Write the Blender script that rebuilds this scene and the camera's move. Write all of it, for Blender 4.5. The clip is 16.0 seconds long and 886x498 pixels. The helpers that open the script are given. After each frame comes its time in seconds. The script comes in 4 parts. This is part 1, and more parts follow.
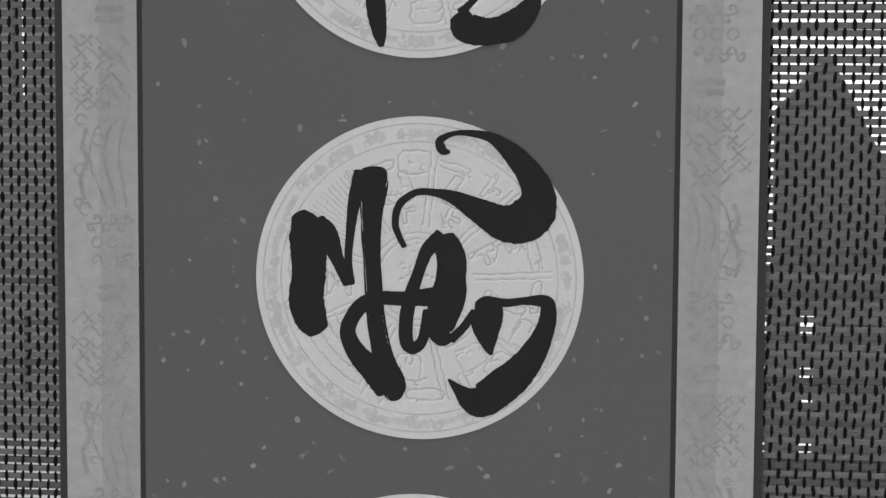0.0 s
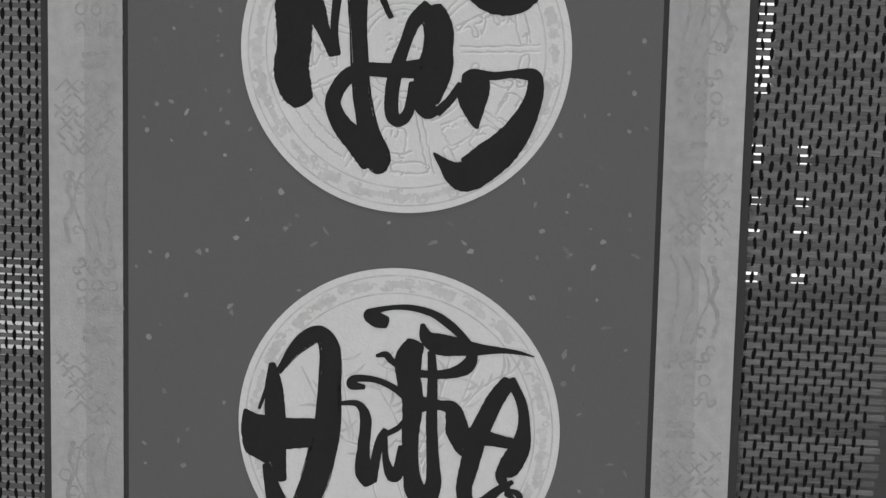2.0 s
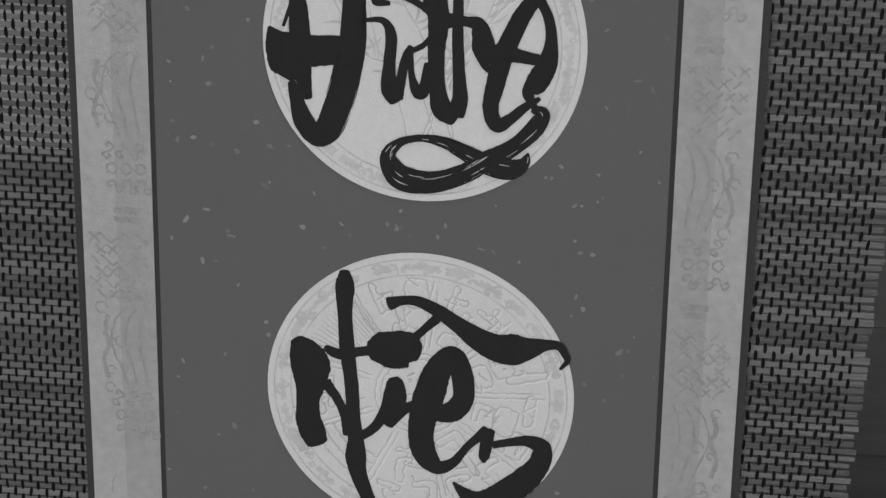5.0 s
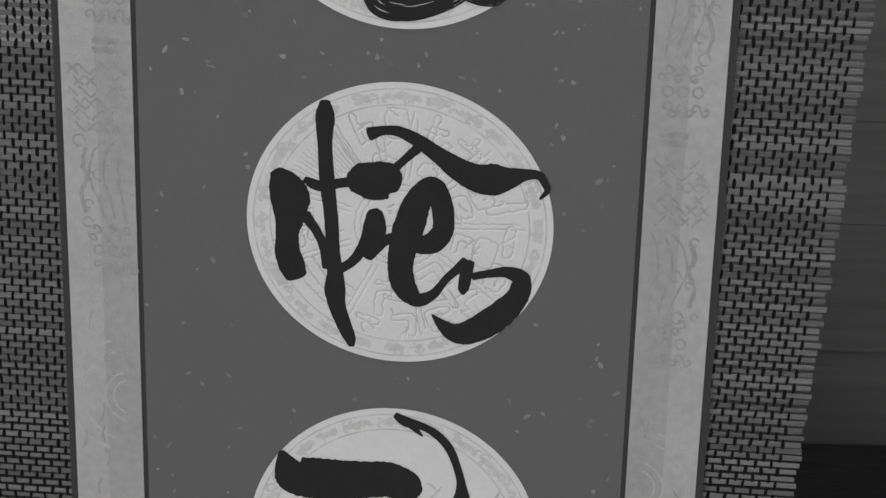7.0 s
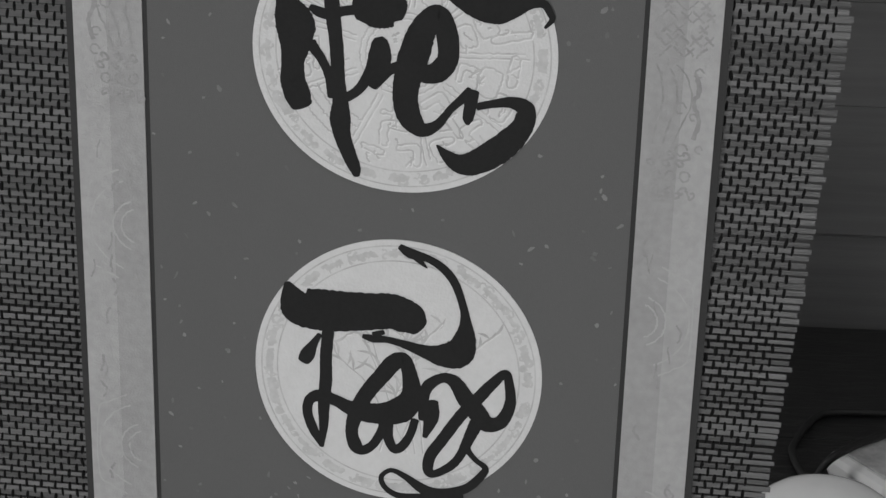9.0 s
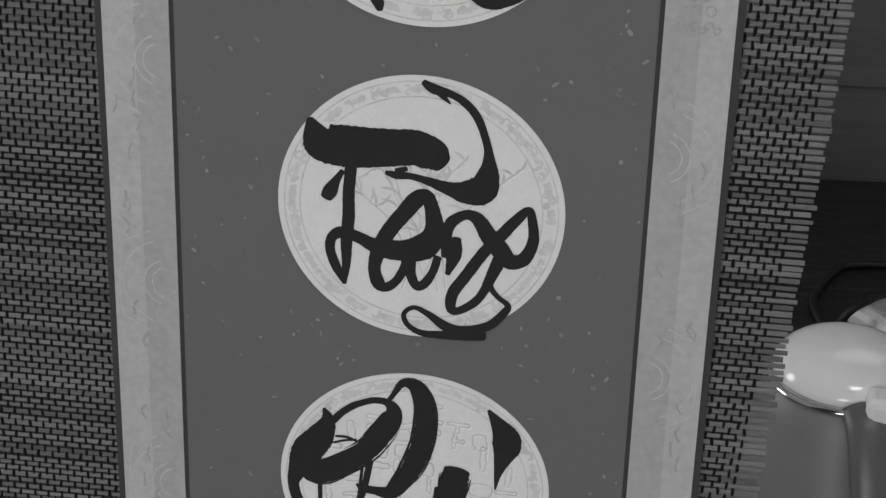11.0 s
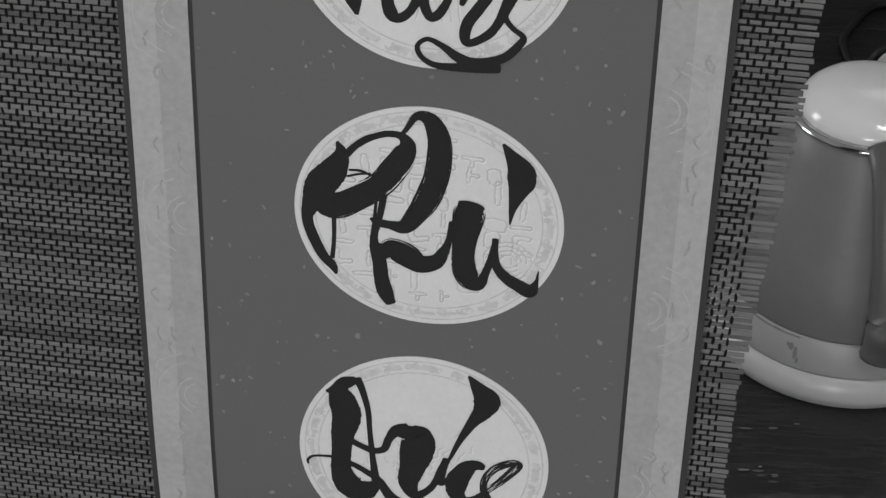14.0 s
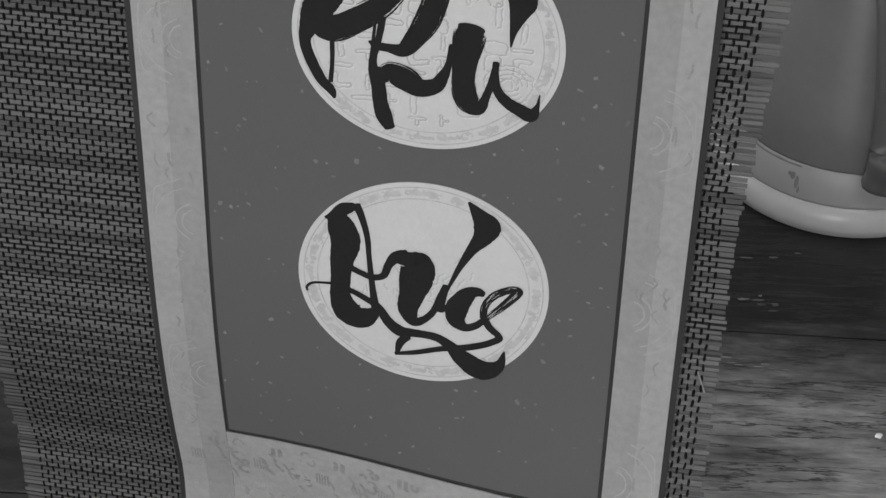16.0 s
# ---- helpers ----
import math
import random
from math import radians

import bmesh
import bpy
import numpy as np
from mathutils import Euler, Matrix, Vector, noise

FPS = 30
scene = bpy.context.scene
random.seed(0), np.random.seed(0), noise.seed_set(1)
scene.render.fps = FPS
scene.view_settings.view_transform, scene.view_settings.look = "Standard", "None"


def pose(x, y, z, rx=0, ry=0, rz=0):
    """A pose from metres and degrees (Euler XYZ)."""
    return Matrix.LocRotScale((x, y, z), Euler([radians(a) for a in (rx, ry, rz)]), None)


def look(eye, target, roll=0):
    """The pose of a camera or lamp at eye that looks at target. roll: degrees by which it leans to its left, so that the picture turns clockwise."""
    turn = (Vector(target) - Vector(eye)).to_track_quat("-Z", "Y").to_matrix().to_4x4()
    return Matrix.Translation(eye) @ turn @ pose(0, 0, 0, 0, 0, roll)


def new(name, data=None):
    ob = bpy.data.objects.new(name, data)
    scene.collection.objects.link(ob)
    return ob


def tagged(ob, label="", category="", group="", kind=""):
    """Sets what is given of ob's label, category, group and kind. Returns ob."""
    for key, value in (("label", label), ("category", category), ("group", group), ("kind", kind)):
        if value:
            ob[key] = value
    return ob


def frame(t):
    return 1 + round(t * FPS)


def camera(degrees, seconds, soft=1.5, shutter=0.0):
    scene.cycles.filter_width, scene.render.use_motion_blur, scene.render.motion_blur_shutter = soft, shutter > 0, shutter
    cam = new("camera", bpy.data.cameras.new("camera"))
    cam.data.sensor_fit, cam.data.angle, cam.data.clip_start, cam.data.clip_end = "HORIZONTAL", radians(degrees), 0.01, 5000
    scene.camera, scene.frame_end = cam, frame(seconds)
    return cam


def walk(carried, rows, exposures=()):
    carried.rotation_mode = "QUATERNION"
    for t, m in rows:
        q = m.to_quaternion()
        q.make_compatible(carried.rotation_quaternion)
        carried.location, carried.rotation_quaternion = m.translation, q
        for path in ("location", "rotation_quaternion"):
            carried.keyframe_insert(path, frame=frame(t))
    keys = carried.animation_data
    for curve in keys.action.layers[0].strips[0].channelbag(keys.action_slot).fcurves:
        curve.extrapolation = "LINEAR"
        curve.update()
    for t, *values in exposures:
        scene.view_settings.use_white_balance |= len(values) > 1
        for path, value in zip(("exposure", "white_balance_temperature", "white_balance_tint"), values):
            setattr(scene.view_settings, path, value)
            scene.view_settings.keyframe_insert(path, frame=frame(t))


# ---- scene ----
OFF = 1.94            # height of the scroll's origin over the floor
ROWS = [
    (0, (0.119, -0.872, -0.042), (-0.114, 1.105, -0.232), 0.3),
    (0.5, (0.107, -0.875, -0.057), (-0.085, 1.106, -0.261), 0.6),
    (1, (0.122, -0.869, -0.067), (-0.097, 1.103, -0.313), 0.8),
    (1.5, (0.127, -0.868, -0.075), (-0.103, 1.099, -0.352), 1.0),
    (2, (0.126, -0.868, -0.078), (-0.105, 1.092, -0.403), 1.3),
    (2.5, (0.124, -0.864, -0.07), (-0.1, 1.083, -0.465), 1.3),
    (3, (0.133, -0.858, -0.072), (-0.114, 1.074, -0.525), 1.2),
    (3.5, (0.141, -0.853, -0.069), (-0.122, 1.06, -0.589), 0.6),
    (4, (0.128, -0.856, -0.077), (-0.111, 1.048, -0.642), 0.8),
    (4.5, (0.123, -0.857, -0.077), (-0.109, 1.031, -0.697), 0.9),
    (5, (0.13, -0.86, -0.087), (-0.119, 1.011, -0.751), 0.9),
    (5.2, (0.121, -0.862, -0.09), (-0.108, 1.005, -0.768), 1.2),
    (7.3, (0.1074, -0.8847, -0.1388), (-0.0644, 0.9770, -0.8663), 1.54),
    (7.5, (0.1144, -0.8868, -0.1418), (-0.0735, 0.9690, -0.8792), 1.51),
    (8, (0.1184, -0.8903, -0.1508), (-0.0759, 0.9540, -0.9106), 1.64),
    (8.5, (0.1254, -0.8885, -0.1568), (-0.0786, 0.9470, -0.9339), 1.55),
    (9, (0.1294, -0.8948, -0.1668), (-0.0815, 0.9320, -0.9618), 1.69),
    (9.2, (0.1294, -0.8878, -0.1618), (-0.0836, 0.9260, -0.9858), 1.76),
    (11.5, (0.1280, -0.8971, -0.1820), (-0.0912, 0.8620, -1.1166), 1.70),
    (12.5, (0.132, -0.889, -0.179), (-0.087, 0.821, -1.194), 1.7),
    (13, (0.135, -0.89, -0.184), (-0.088, 0.798, -1.232), 1.7),
    (13.5, (0.138, -0.888, -0.188), (-0.09, 0.779, -1.269), 1.6),
    (14, (0.137, -0.885, -0.192), (-0.091, 0.754, -1.315), 1.5),
    (14.5, (0.132, -0.884, -0.195), (-0.091, 0.731, -1.353), 1.5),
    (15, (0.13, -0.883, -0.199), (-0.083, 0.706, -1.395), 1.7),
    (15.5, (0.132, -0.879, -0.2), (-0.075, 0.685, -1.43), 1.7),
    (16, (0.135, -0.879, -0.205), (-0.074, 0.671, -1.453), 1.6),
]
cam = camera(23.9, 16.0, soft=1.45)
walk(cam, [(t, look((e[0], e[1], e[2] + OFF), (g[0], g[1], g[2] + OFF), r)) for t, e, g, r in ROWS],
     exposures=[(0, 0.02), (9, 0.03), (12, 0.1), (16, 0.2)])

# ---- world and light: daylight from a wide window behind the viewer ----
world = bpy.data.worlds.new("world")
scene.world = world
world.use_nodes = True
wn = world.node_tree
sky = wn.nodes.new("ShaderNodeTexSky")
sky.sky_type, sky.sun_disc = "NISHITA", False
sky.sun_elevation, sky.sun_rotation = radians(50), radians(200)
grey = wn.nodes.new("ShaderNodeRGBToBW")
wn.links.new(sky.outputs["Color"], grey.inputs["Color"])
wn.links.new(grey.outputs["Val"], wn.nodes["Background"].inputs["Color"])
wn.nodes["Background"].inputs["Strength"].default_value = 0.12


def area(name, m, sx, sy, watts):
    d = bpy.data.lights.new(name, "AREA")
    d.shape, d.size, d.size_y, d.energy = "RECTANGLE", sx, sy, watts
    ob = new(name, d)
    ob.matrix_world = m
    return ob


area("window_light", look((-0.6, -3.44, 1.45), (-0.2, 0, 1.25)), 2.1, 1.3, 70)
area("side_window_light", look((-2.44, 0.8, 1.65), (0, 0.8, 1.45)), 0.76, 1.0, 18)
area("skylight", look((0.72, -0.48, 2.96), (0.72, -0.479, 0)), 0.5, 0.4, 9)

# ---- materials ----


def mat(name, col, rough=0.7, metal=0.0, amount=0.12, size=40.0, bump=0.0, bump_size=300.0, vary=0.0, stretch=(1, 1, 1),
        spec=0.5, second=0.0, second_size=6.0, island=0.0, cracks=0.0):
    """Grey surface with grain of one size, blotches of another, fine relief, and a shade of its own for each object."""
    m = bpy.data.materials.new(name)
    m.use_nodes = True
    t = m.node_tree
    b = t.nodes["Principled BSDF"]
    b.inputs["Roughness"].default_value, b.inputs["Metallic"].default_value = rough, metal
    b.inputs["Specular IOR Level"].default_value = spec
    co = t.nodes.new("ShaderNodeTexCoord")
    mp = t.nodes.new("ShaderNodeMapping")
    mp.inputs["Scale"].default_value = stretch
    t.links.new(co.outputs["Object"], mp.inputs["Vector"])

    def noise_of(scale, detail):
        n = t.nodes.new("ShaderNodeTexNoise")
        n.inputs["Scale"].default_value, n.inputs["Detail"].default_value = scale, detail
        t.links.new(mp.outputs["Vector"], n.inputs["Vector"])
        return n.outputs["Fac"]

    def maths(op, a, c):
        n = t.nodes.new("ShaderNodeMath")
        n.operation = op
        for i, v in enumerate((a, c)):
            if isinstance(v, float):
                n.inputs[i].default_value = v
            else:
                t.links.new(v, n.inputs[i])
        return n.outputs[0]

    f = maths("MULTIPLY", maths("SUBTRACT", noise_of(size, 6.0), 0.5), 2.0 * amount)
    if second:
        f = maths("ADD", f, maths("MULTIPLY", maths("SUBTRACT", noise_of(second_size, 3.0), 0.5), 2.0 * second))
    if vary:
        oi = t.nodes.new("ShaderNodeObjectInfo")
        f = maths("ADD", f, maths("MULTIPLY", maths("SUBTRACT", oi.outputs["Random"], 0.5), 2.0 * vary))
    if island:
        gi = t.nodes.new("ShaderNodeNewGeometry")
        f = maths("ADD", f, maths("MULTIPLY", maths("SUBTRACT", gi.outputs["Random Per Island"], 0.5), 2.0 * island))
    if cracks:
        thin = maths("ABSOLUTE", maths("SUBTRACT", noise_of(size * 0.45, 5.0), 0.5), 0.0)
        f = maths("SUBTRACT", f, maths("MULTIPLY", maths("LESS_THAN", thin, 0.012), cracks))
    f = maths("MAXIMUM", maths("MULTIPLY", maths("ADD", f, 1.0), float(col)), 0.004)
    t.links.new(f, b.inputs["Base Color"])
    if bump:
        bn = t.nodes.new("ShaderNodeBump")
        bn.inputs["Strength"].default_value, bn.inputs["Distance"].default_value = bump, 0.001
        t.links.new(noise_of(bump_size, 4.0), bn.inputs["Height"])
        t.links.new(bn.outputs["Normal"], b.inputs["Normal"])
    return m


M_PANEL = mat("crimson_paper", 0.105, 0.75, amount=0.05, size=900, bump=0.15, bump_size=1500, second=0.04, second_size=14, spec=0.25)
M_FLECK = mat("metal_flake", 0.138, 0.5, 0.0, amount=0.25, size=300, island=0.42)
M_TRIM = mat("dark_ribbon", 0.03, 0.7, amount=0.2, size=600, bump=0.2, bump_size=2500, spec=0.3)
M_SILK = mat("silk_brocade", 0.34, 0.5, amount=0.16, size=240, bump=0.35, bump_size=900, second=0.12, second_size=30, spec=0.4)
M_SILK_B = mat("silk_brocade_fold", 0.295, 0.5, amount=0.16, size=240, bump=0.35, bump_size=900, second=0.12, second_size=30, spec=0.4)
M_SILK_LIGHT = mat("silk_highlight_thread", 0.36, 0.45, amount=0.2, size=200)
M_WEAVE = mat("brocade_thread", 0.265, 0.5, amount=0.35, size=260, second=0.16, second_size=20, bump=0.4, bump_size=1500)
M_DISC = mat("medallion_paper", 0.58, 0.6, amount=0.07, size=330, second=0.06, second_size=34, spec=0.3, bump=0.35, bump_size=700)
M_PRINT = mat("printed_line", 0.44, 0.6, amount=0.35, size=200, second=0.22, second_size=45)
M_PRINT_HI = mat("painted_emboss_highlight", 0.65, 0.55, amount=0.12, size=250)
M_PRINT_B = mat("printed_band", 0.475, 0.6, amount=0.22, size=300, second=0.14, second_size=60)
M_INK = mat("black_ink", 0.015, 0.75, amount=0.25, size=500, second=0.2, second_size=60, spec=0.18)
M_SLAT = mat("bamboo_slat", 0.097, 0.42, amount=0.34, size=160, bump=0.6, bump_size=700, vary=0.42, stretch=(0.15, 1, 3), second=0.15, second_size=9)
M_THREAD = mat("black_thread", 0.008, 0.9, spec=0.1, amount=0.3, size=900, bump=0.4, bump_size=3000)
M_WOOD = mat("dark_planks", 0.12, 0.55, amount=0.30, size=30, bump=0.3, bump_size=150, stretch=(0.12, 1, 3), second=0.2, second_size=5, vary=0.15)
# darker and paler copies of the plank wood, placed by height and side
M_WOOD_DARK = mat("darkest_planks", 0.03, 0.6, amount=0.30, size=30, bump=0.3, bump_size=150, stretch=(0.12, 1, 3), second=0.2, second_size=5)
M_WOOD_PALE = mat("palest_planks", 0.26, 0.7, amount=0.25, size=30, bump=0.3, bump_size=150, stretch=(0.12, 1, 3), second=0.2, second_size=5)
M_DIM_BOARD = mat("white_paint", 0.82, 0.5, amount=0.1, size=30, second=0.1, second_size=8)
M_SCUFF = mat("rubbed_lacquer", 0.21, 0.5, amount=0.5, size=150, island=0.5)


def worn_lacquer(name):
    """Dark lacquer that is worn away, patch by patch, down to bare grained wood along the front of the table."""
    m = bpy.data.materials.new(name)
    m.use_nodes = True
    t = m.node_tree
    b = t.nodes["Principled BSDF"]
    co = t.nodes.new("ShaderNodeTexCoord")

    def noise_of(scale, stretch, detail=6.0, rough=0.6):
        mp = t.nodes.new("ShaderNodeMapping")
        mp.inputs["Scale"].default_value = stretch
        t.links.new(co.outputs["Object"], mp.inputs["Vector"])
        n = t.nodes.new("ShaderNodeTexNoise")
        n.inputs["Scale"].default_value, n.inputs["Detail"].default_value, n.inputs["Roughness"].default_value = scale, detail, rough
        t.links.new(mp.outputs["Vector"], n.inputs["Vector"])
        return n.outputs["Fac"]

    def span(v, a, c, d, e):
        n = t.nodes.new("ShaderNodeMapRange")
        for q, x in enumerate((v, a, c, d, e)):
            if isinstance(x, (int, float)):
                n.inputs[q].default_value = x
            else:
                t.links.new(x, n.inputs[q])
        return n.outputs[0]

    def maths(op, a, c):
        n = t.nodes.new("ShaderNodeMath")
        n.operation = op
        for q, v in enumerate((a, c)):
            if isinstance(v, (int, float)):
                n.inputs[q].default_value = v
            else:
                t.links.new(v, n.inputs[q])
        return n.outputs[0]

    xyz = t.nodes.new("ShaderNodeSeparateXYZ")
    t.links.new(co.outputs["Object"], xyz.inputs[0])
    patch = noise_of(14, (0.45, 1, 1), 5.0, 0.65)
    fine = noise_of(60, (0.25, 1, 1), 7.0, 0.7)
    grain = noise_of(130, (0.18, 1.3, 1), 6.0, 0.75)
    line = noise_of(40, (0.16, 1.6, 1), 6.0, 0.65)
    # bare wood: grain, blotches and a few dark splits along the boards
    wood = maths("ADD", span(grain, 0.3, 0.7, 0.20, 0.44), span(fine, 0.3, 0.72, -0.15, 0.20))
    wood = maths("MULTIPLY", wood, span(patch, 0.34, 0.66, 0.42, 1.05))
    split = span(maths("ABSOLUTE", maths("SUBTRACT", line, 0.5), 0.0), 0.003, 0.022, 0.18, 1.0)
    keep = span(patch, 0.50, 0.60, 0.0, 1.0)
    wood = maths("MULTIPLY", wood, maths("MAXIMUM", split, keep))
    # how far the lacquer has gone, from the back of the worn strip to its front edge
    worn = maths("ADD", span(xyz.outputs["Y"], 0.305, 0.17, 0.0, 1.0), maths("MULTIPLY", maths("SUBTRACT", patch, 0.5), 0.9))
    worn = maths("ADD", worn, maths("MULTIPLY", maths("SUBTRACT", fine, 0.5), 0.5))
    worn = maths("MULTIPLY", span(worn, 0.08, 0.85, 0.0, 1.0), maths("MULTIPLY", span(xyz.outputs["Y"], 0.36, 0.28, 0.0, 1.0), span(xyz.outputs["X"], -0.15, 0.10, 0.15, 1.0)))
    lacquer = span(fine, 0.3, 0.7, 0.012, 0.024)
    mix = t.nodes.new("ShaderNodeMix")
    t.links.new(worn, mix.inputs[0])
    t.links.new(lacquer, mix.inputs[2])
    t.links.new(wood, mix.inputs[3])
    t.links.new(mix.outputs[0], b.inputs["Base Color"])
    t.links.new(span(worn, 0, 1, 0.36, 0.55), b.inputs["Roughness"])
    bn = t.nodes.new("ShaderNodeBump")
    bn.inputs["Strength"].default_value, bn.inputs["Distance"].default_value = 0.6, 0.001
    t.links.new(maths("ADD", grain, split), bn.inputs["Height"])
    t.links.new(bn.outputs["Normal"], b.inputs["Normal"])
    return m


M_TABLE = worn_lacquer("worn_lacquered_wood")
M_PLASTER = mat("painted_plaster", 0.45, 0.85, amount=0.06, size=20, bump=0.2, bump_size=200, second=0.08, second_size=2)
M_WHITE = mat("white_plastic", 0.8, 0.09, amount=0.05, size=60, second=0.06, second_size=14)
# band and base are set to darker greys than the lid's white
M_BAND = mat("band_grey_plastic", 0.36, 0.42, amount=0.08, size=60, second=0.12, second_size=18)
M_BASE = mat("base_grey_plastic", 0.52, 0.3, amount=0.08, size=60, second=0.1, second_size=18)
M_BODY = mat("kettle_enamel", 0.185, 0.45, amount=0.08, size=120, second=0.14, second_size=22)
M_HANDLE = mat("grey_plastic", 0.10, 0.4, amount=0.08, size=80)
M_CHROME = mat("chrome", 0.7, 0.12, 1.0, amount=0.05, size=60)
M_CORD = mat("rubber_cord", 0.012, 0.6, amount=0.2, size=100)
M_FLOOR = mat("cement_floor", 0.25, 0.7, amount=0.15, size=8, bump=0.2, bump_size=60)
M_STAIN = mat("brown_stain", 0.2, 0.6, amount=0.4, size=120)

# ---- building helpers ----


def thing(name, label, category, group="", kind="", at=(0, 0, 0)):
    ob = new(name)
    ob.location = at
    return tagged(ob, label, category, group, kind)


def part(name, bm, material, parent=None, label="", smooth=False):
    me = bpy.data.meshes.new(name)
    bm.normal_update()
    bm.to_mesh(me)
    bm.free()
    me.materials.append(material)
    if smooth:
        me.shade_smooth()
    ob = new(name, me)
    if parent is not None:
        ob.parent = parent
        ob.matrix_parent_inverse = Matrix.Translation(parent.matrix_basis.translation).inverted() if parent.parent is None else Matrix()
    if label:
        ob["label"] = label
    return ob


def bend(x, z):
    """How far the lower end of the hung mat and scroll twists off its plane (z below the scroll's origin)."""
    s = min(1.2, max(0.0, (-0.92 - z) / 0.18))
    return -0.23 * s * s * 0.10 * math.tanh(x / 0.10)


def hung(x, y, z):
    """A place on the hanging, y before or behind its plane, in the world."""
    return Vector((x, y + bend(x, z), z + OFF))


def add_box(bm, lo, hi, bevel=0.0):
    r = bmesh.ops.create_cube(bm, size=1.0)
    c = [(a + b) / 2 for a, b in zip(lo, hi)]
    s = [b - a for a, b in zip(lo, hi)]
    bmesh.ops.transform(bm, matrix=Matrix.Translation(c) @ Matrix.Diagonal((*s, 1)), verts=r["verts"])
    if bevel:
        es = list({e for v in r["verts"] for e in v.link_edges})
        bmesh.ops.bevel(bm, geom=es, offset=bevel, segments=2, affect="EDGES", profile=0.5)
    return bm


def box(lo, hi, bevel=0.0):
    return add_box(bmesh.new(), lo, hi, bevel)


def sheet(bm, x0, x1, z0, z1, y, thick, nx=4, nz=60):
    """A thin cloth-like strip of the hanging: front at y, its back thick behind, following the twist."""
    g = []
    for k, yy in enumerate((y, y + thick)):
        g.append([[bm.verts.new(hung(x0 + (x1 - x0) * i / nx, yy, z0 + (z1 - z0) * j / nz)) for i in range(nx + 1)] for j in range(nz + 1)])
    for j in range(nz):
        for i in range(nx):
            a, b = g[0], g[1]
            bm.faces.new((a[j][i], a[j][i + 1], a[j + 1][i + 1], a[j + 1][i]))
            bm.faces.new((b[j][i], b[j + 1][i], b[j + 1][i + 1], b[j][i + 1]))
    for j in range(nz):
        for i, s in ((0, 1), (nx, -1)):
            f = (g[0][j][i], g[0][j + 1][i], g[1][j + 1][i], g[1][j][i])
            bm.faces.new(f if s > 0 else f[::-1])
    for i in range(nx):
        for j, s in ((0, -1), (nz, 1)):
            f = (g[0][j][i], g[0][j][i + 1], g[1][j][i + 1], g[1][j][i])
            bm.faces.new(f[::-1] if s > 0 else f)
    return bm


def spline(pts, per=8):
    """Catmull-Rom through tuples of numbers."""
    p = [np.array(q, float) for q in pts]
    p = [2 * p[0] - p[1]] + p + [2 * p[-1] - p[-2]]
    out = []
    for i in range(1, len(p) - 2):
        for k in range(per):
            u = k / per
            a, b, c, d = p[i - 1], p[i], p[i + 1], p[i + 2]
            out.append(0.5 * (2 * b + (c - a) * u + (2 * a - 5 * b + 4 * c - d) * u * u + (3 * b - a - 3 * c + d) * u ** 3))
    out.append(p[-2])
    return out


def ribbon(bm, pts, to3, lift0=0.0, lift1=0.0, rough=0.0, caps=True):
    """A brush mark: (x, y, width) samples laid on a surface by to3(x, y, lift), with rounded ends and a thin edge."""
    n = len(pts)
    rows = []

    def tang(i):
        d = pts[min(n - 1, i + 1)][:2] - pts[max(0, i - 1)][:2]
        return d / (np.linalg.norm(d) + 1e-9)

    def emit(c, d, half, lift):
        nrm = np.array((-d[1], d[0]))
        j1, j2 = (1 + rough * random.uniform(-1, 1)), (1 + rough * random.uniform(-1, 1))
        a, b = c + nrm * half * j1, c - nrm * half * j2
        rows.append((bm.verts.new(to3(a[0], a[1], lift)), bm.verts.new(to3(b[0], b[1], lift))))

    d0, w0 = tang(0), pts[0][2] / 2
    if caps:
        for u in (0.98, 0.8, 0.45):
            emit(pts[0][:2] - d0 * w0 * 0.35 * u, d0, w0 * math.sqrt(1 - u * u), lift0)
    for i in range(n):
        emit(pts[i][:2], tang(i), max(pts[i][2], 0.0005) / 2, lift0 + (lift1 - lift0) * i / n)
    d1, w1 = tang(n - 1), pts[-1][2] / 2
    if caps:
        for u in (0.45, 0.8, 0.98):
            emit(pts[-1][:2] + d1 * w1 * 0.35 * u, d1, w1 * math.sqrt(1 - u * u), lift1)
    for (a, b), (c, d) in zip(rows, rows[1:]):
        bm.faces.new((a, b, d, c))


def lathe(profile, seg=48, at=(0, 0, 0)):
    bm = bmesh.new()
    rings = []
    for r, z in profile:
        rings.append([bm.verts.new((at[0] + r * math.cos(2 * math.pi * i / seg), at[1] + r * math.sin(2 * math.pi * i / seg), at[2] + z)) for i in range(seg)])
    for a, b in zip(rings, rings[1:]):
        for i in range(seg):
            bm.faces.new((a[i], a[(i + 1) % seg], b[(i + 1) % seg], b[i]))
    bm.faces.new(rings[0][::-1])
    bm.faces.new(rings[-1])
    return bm


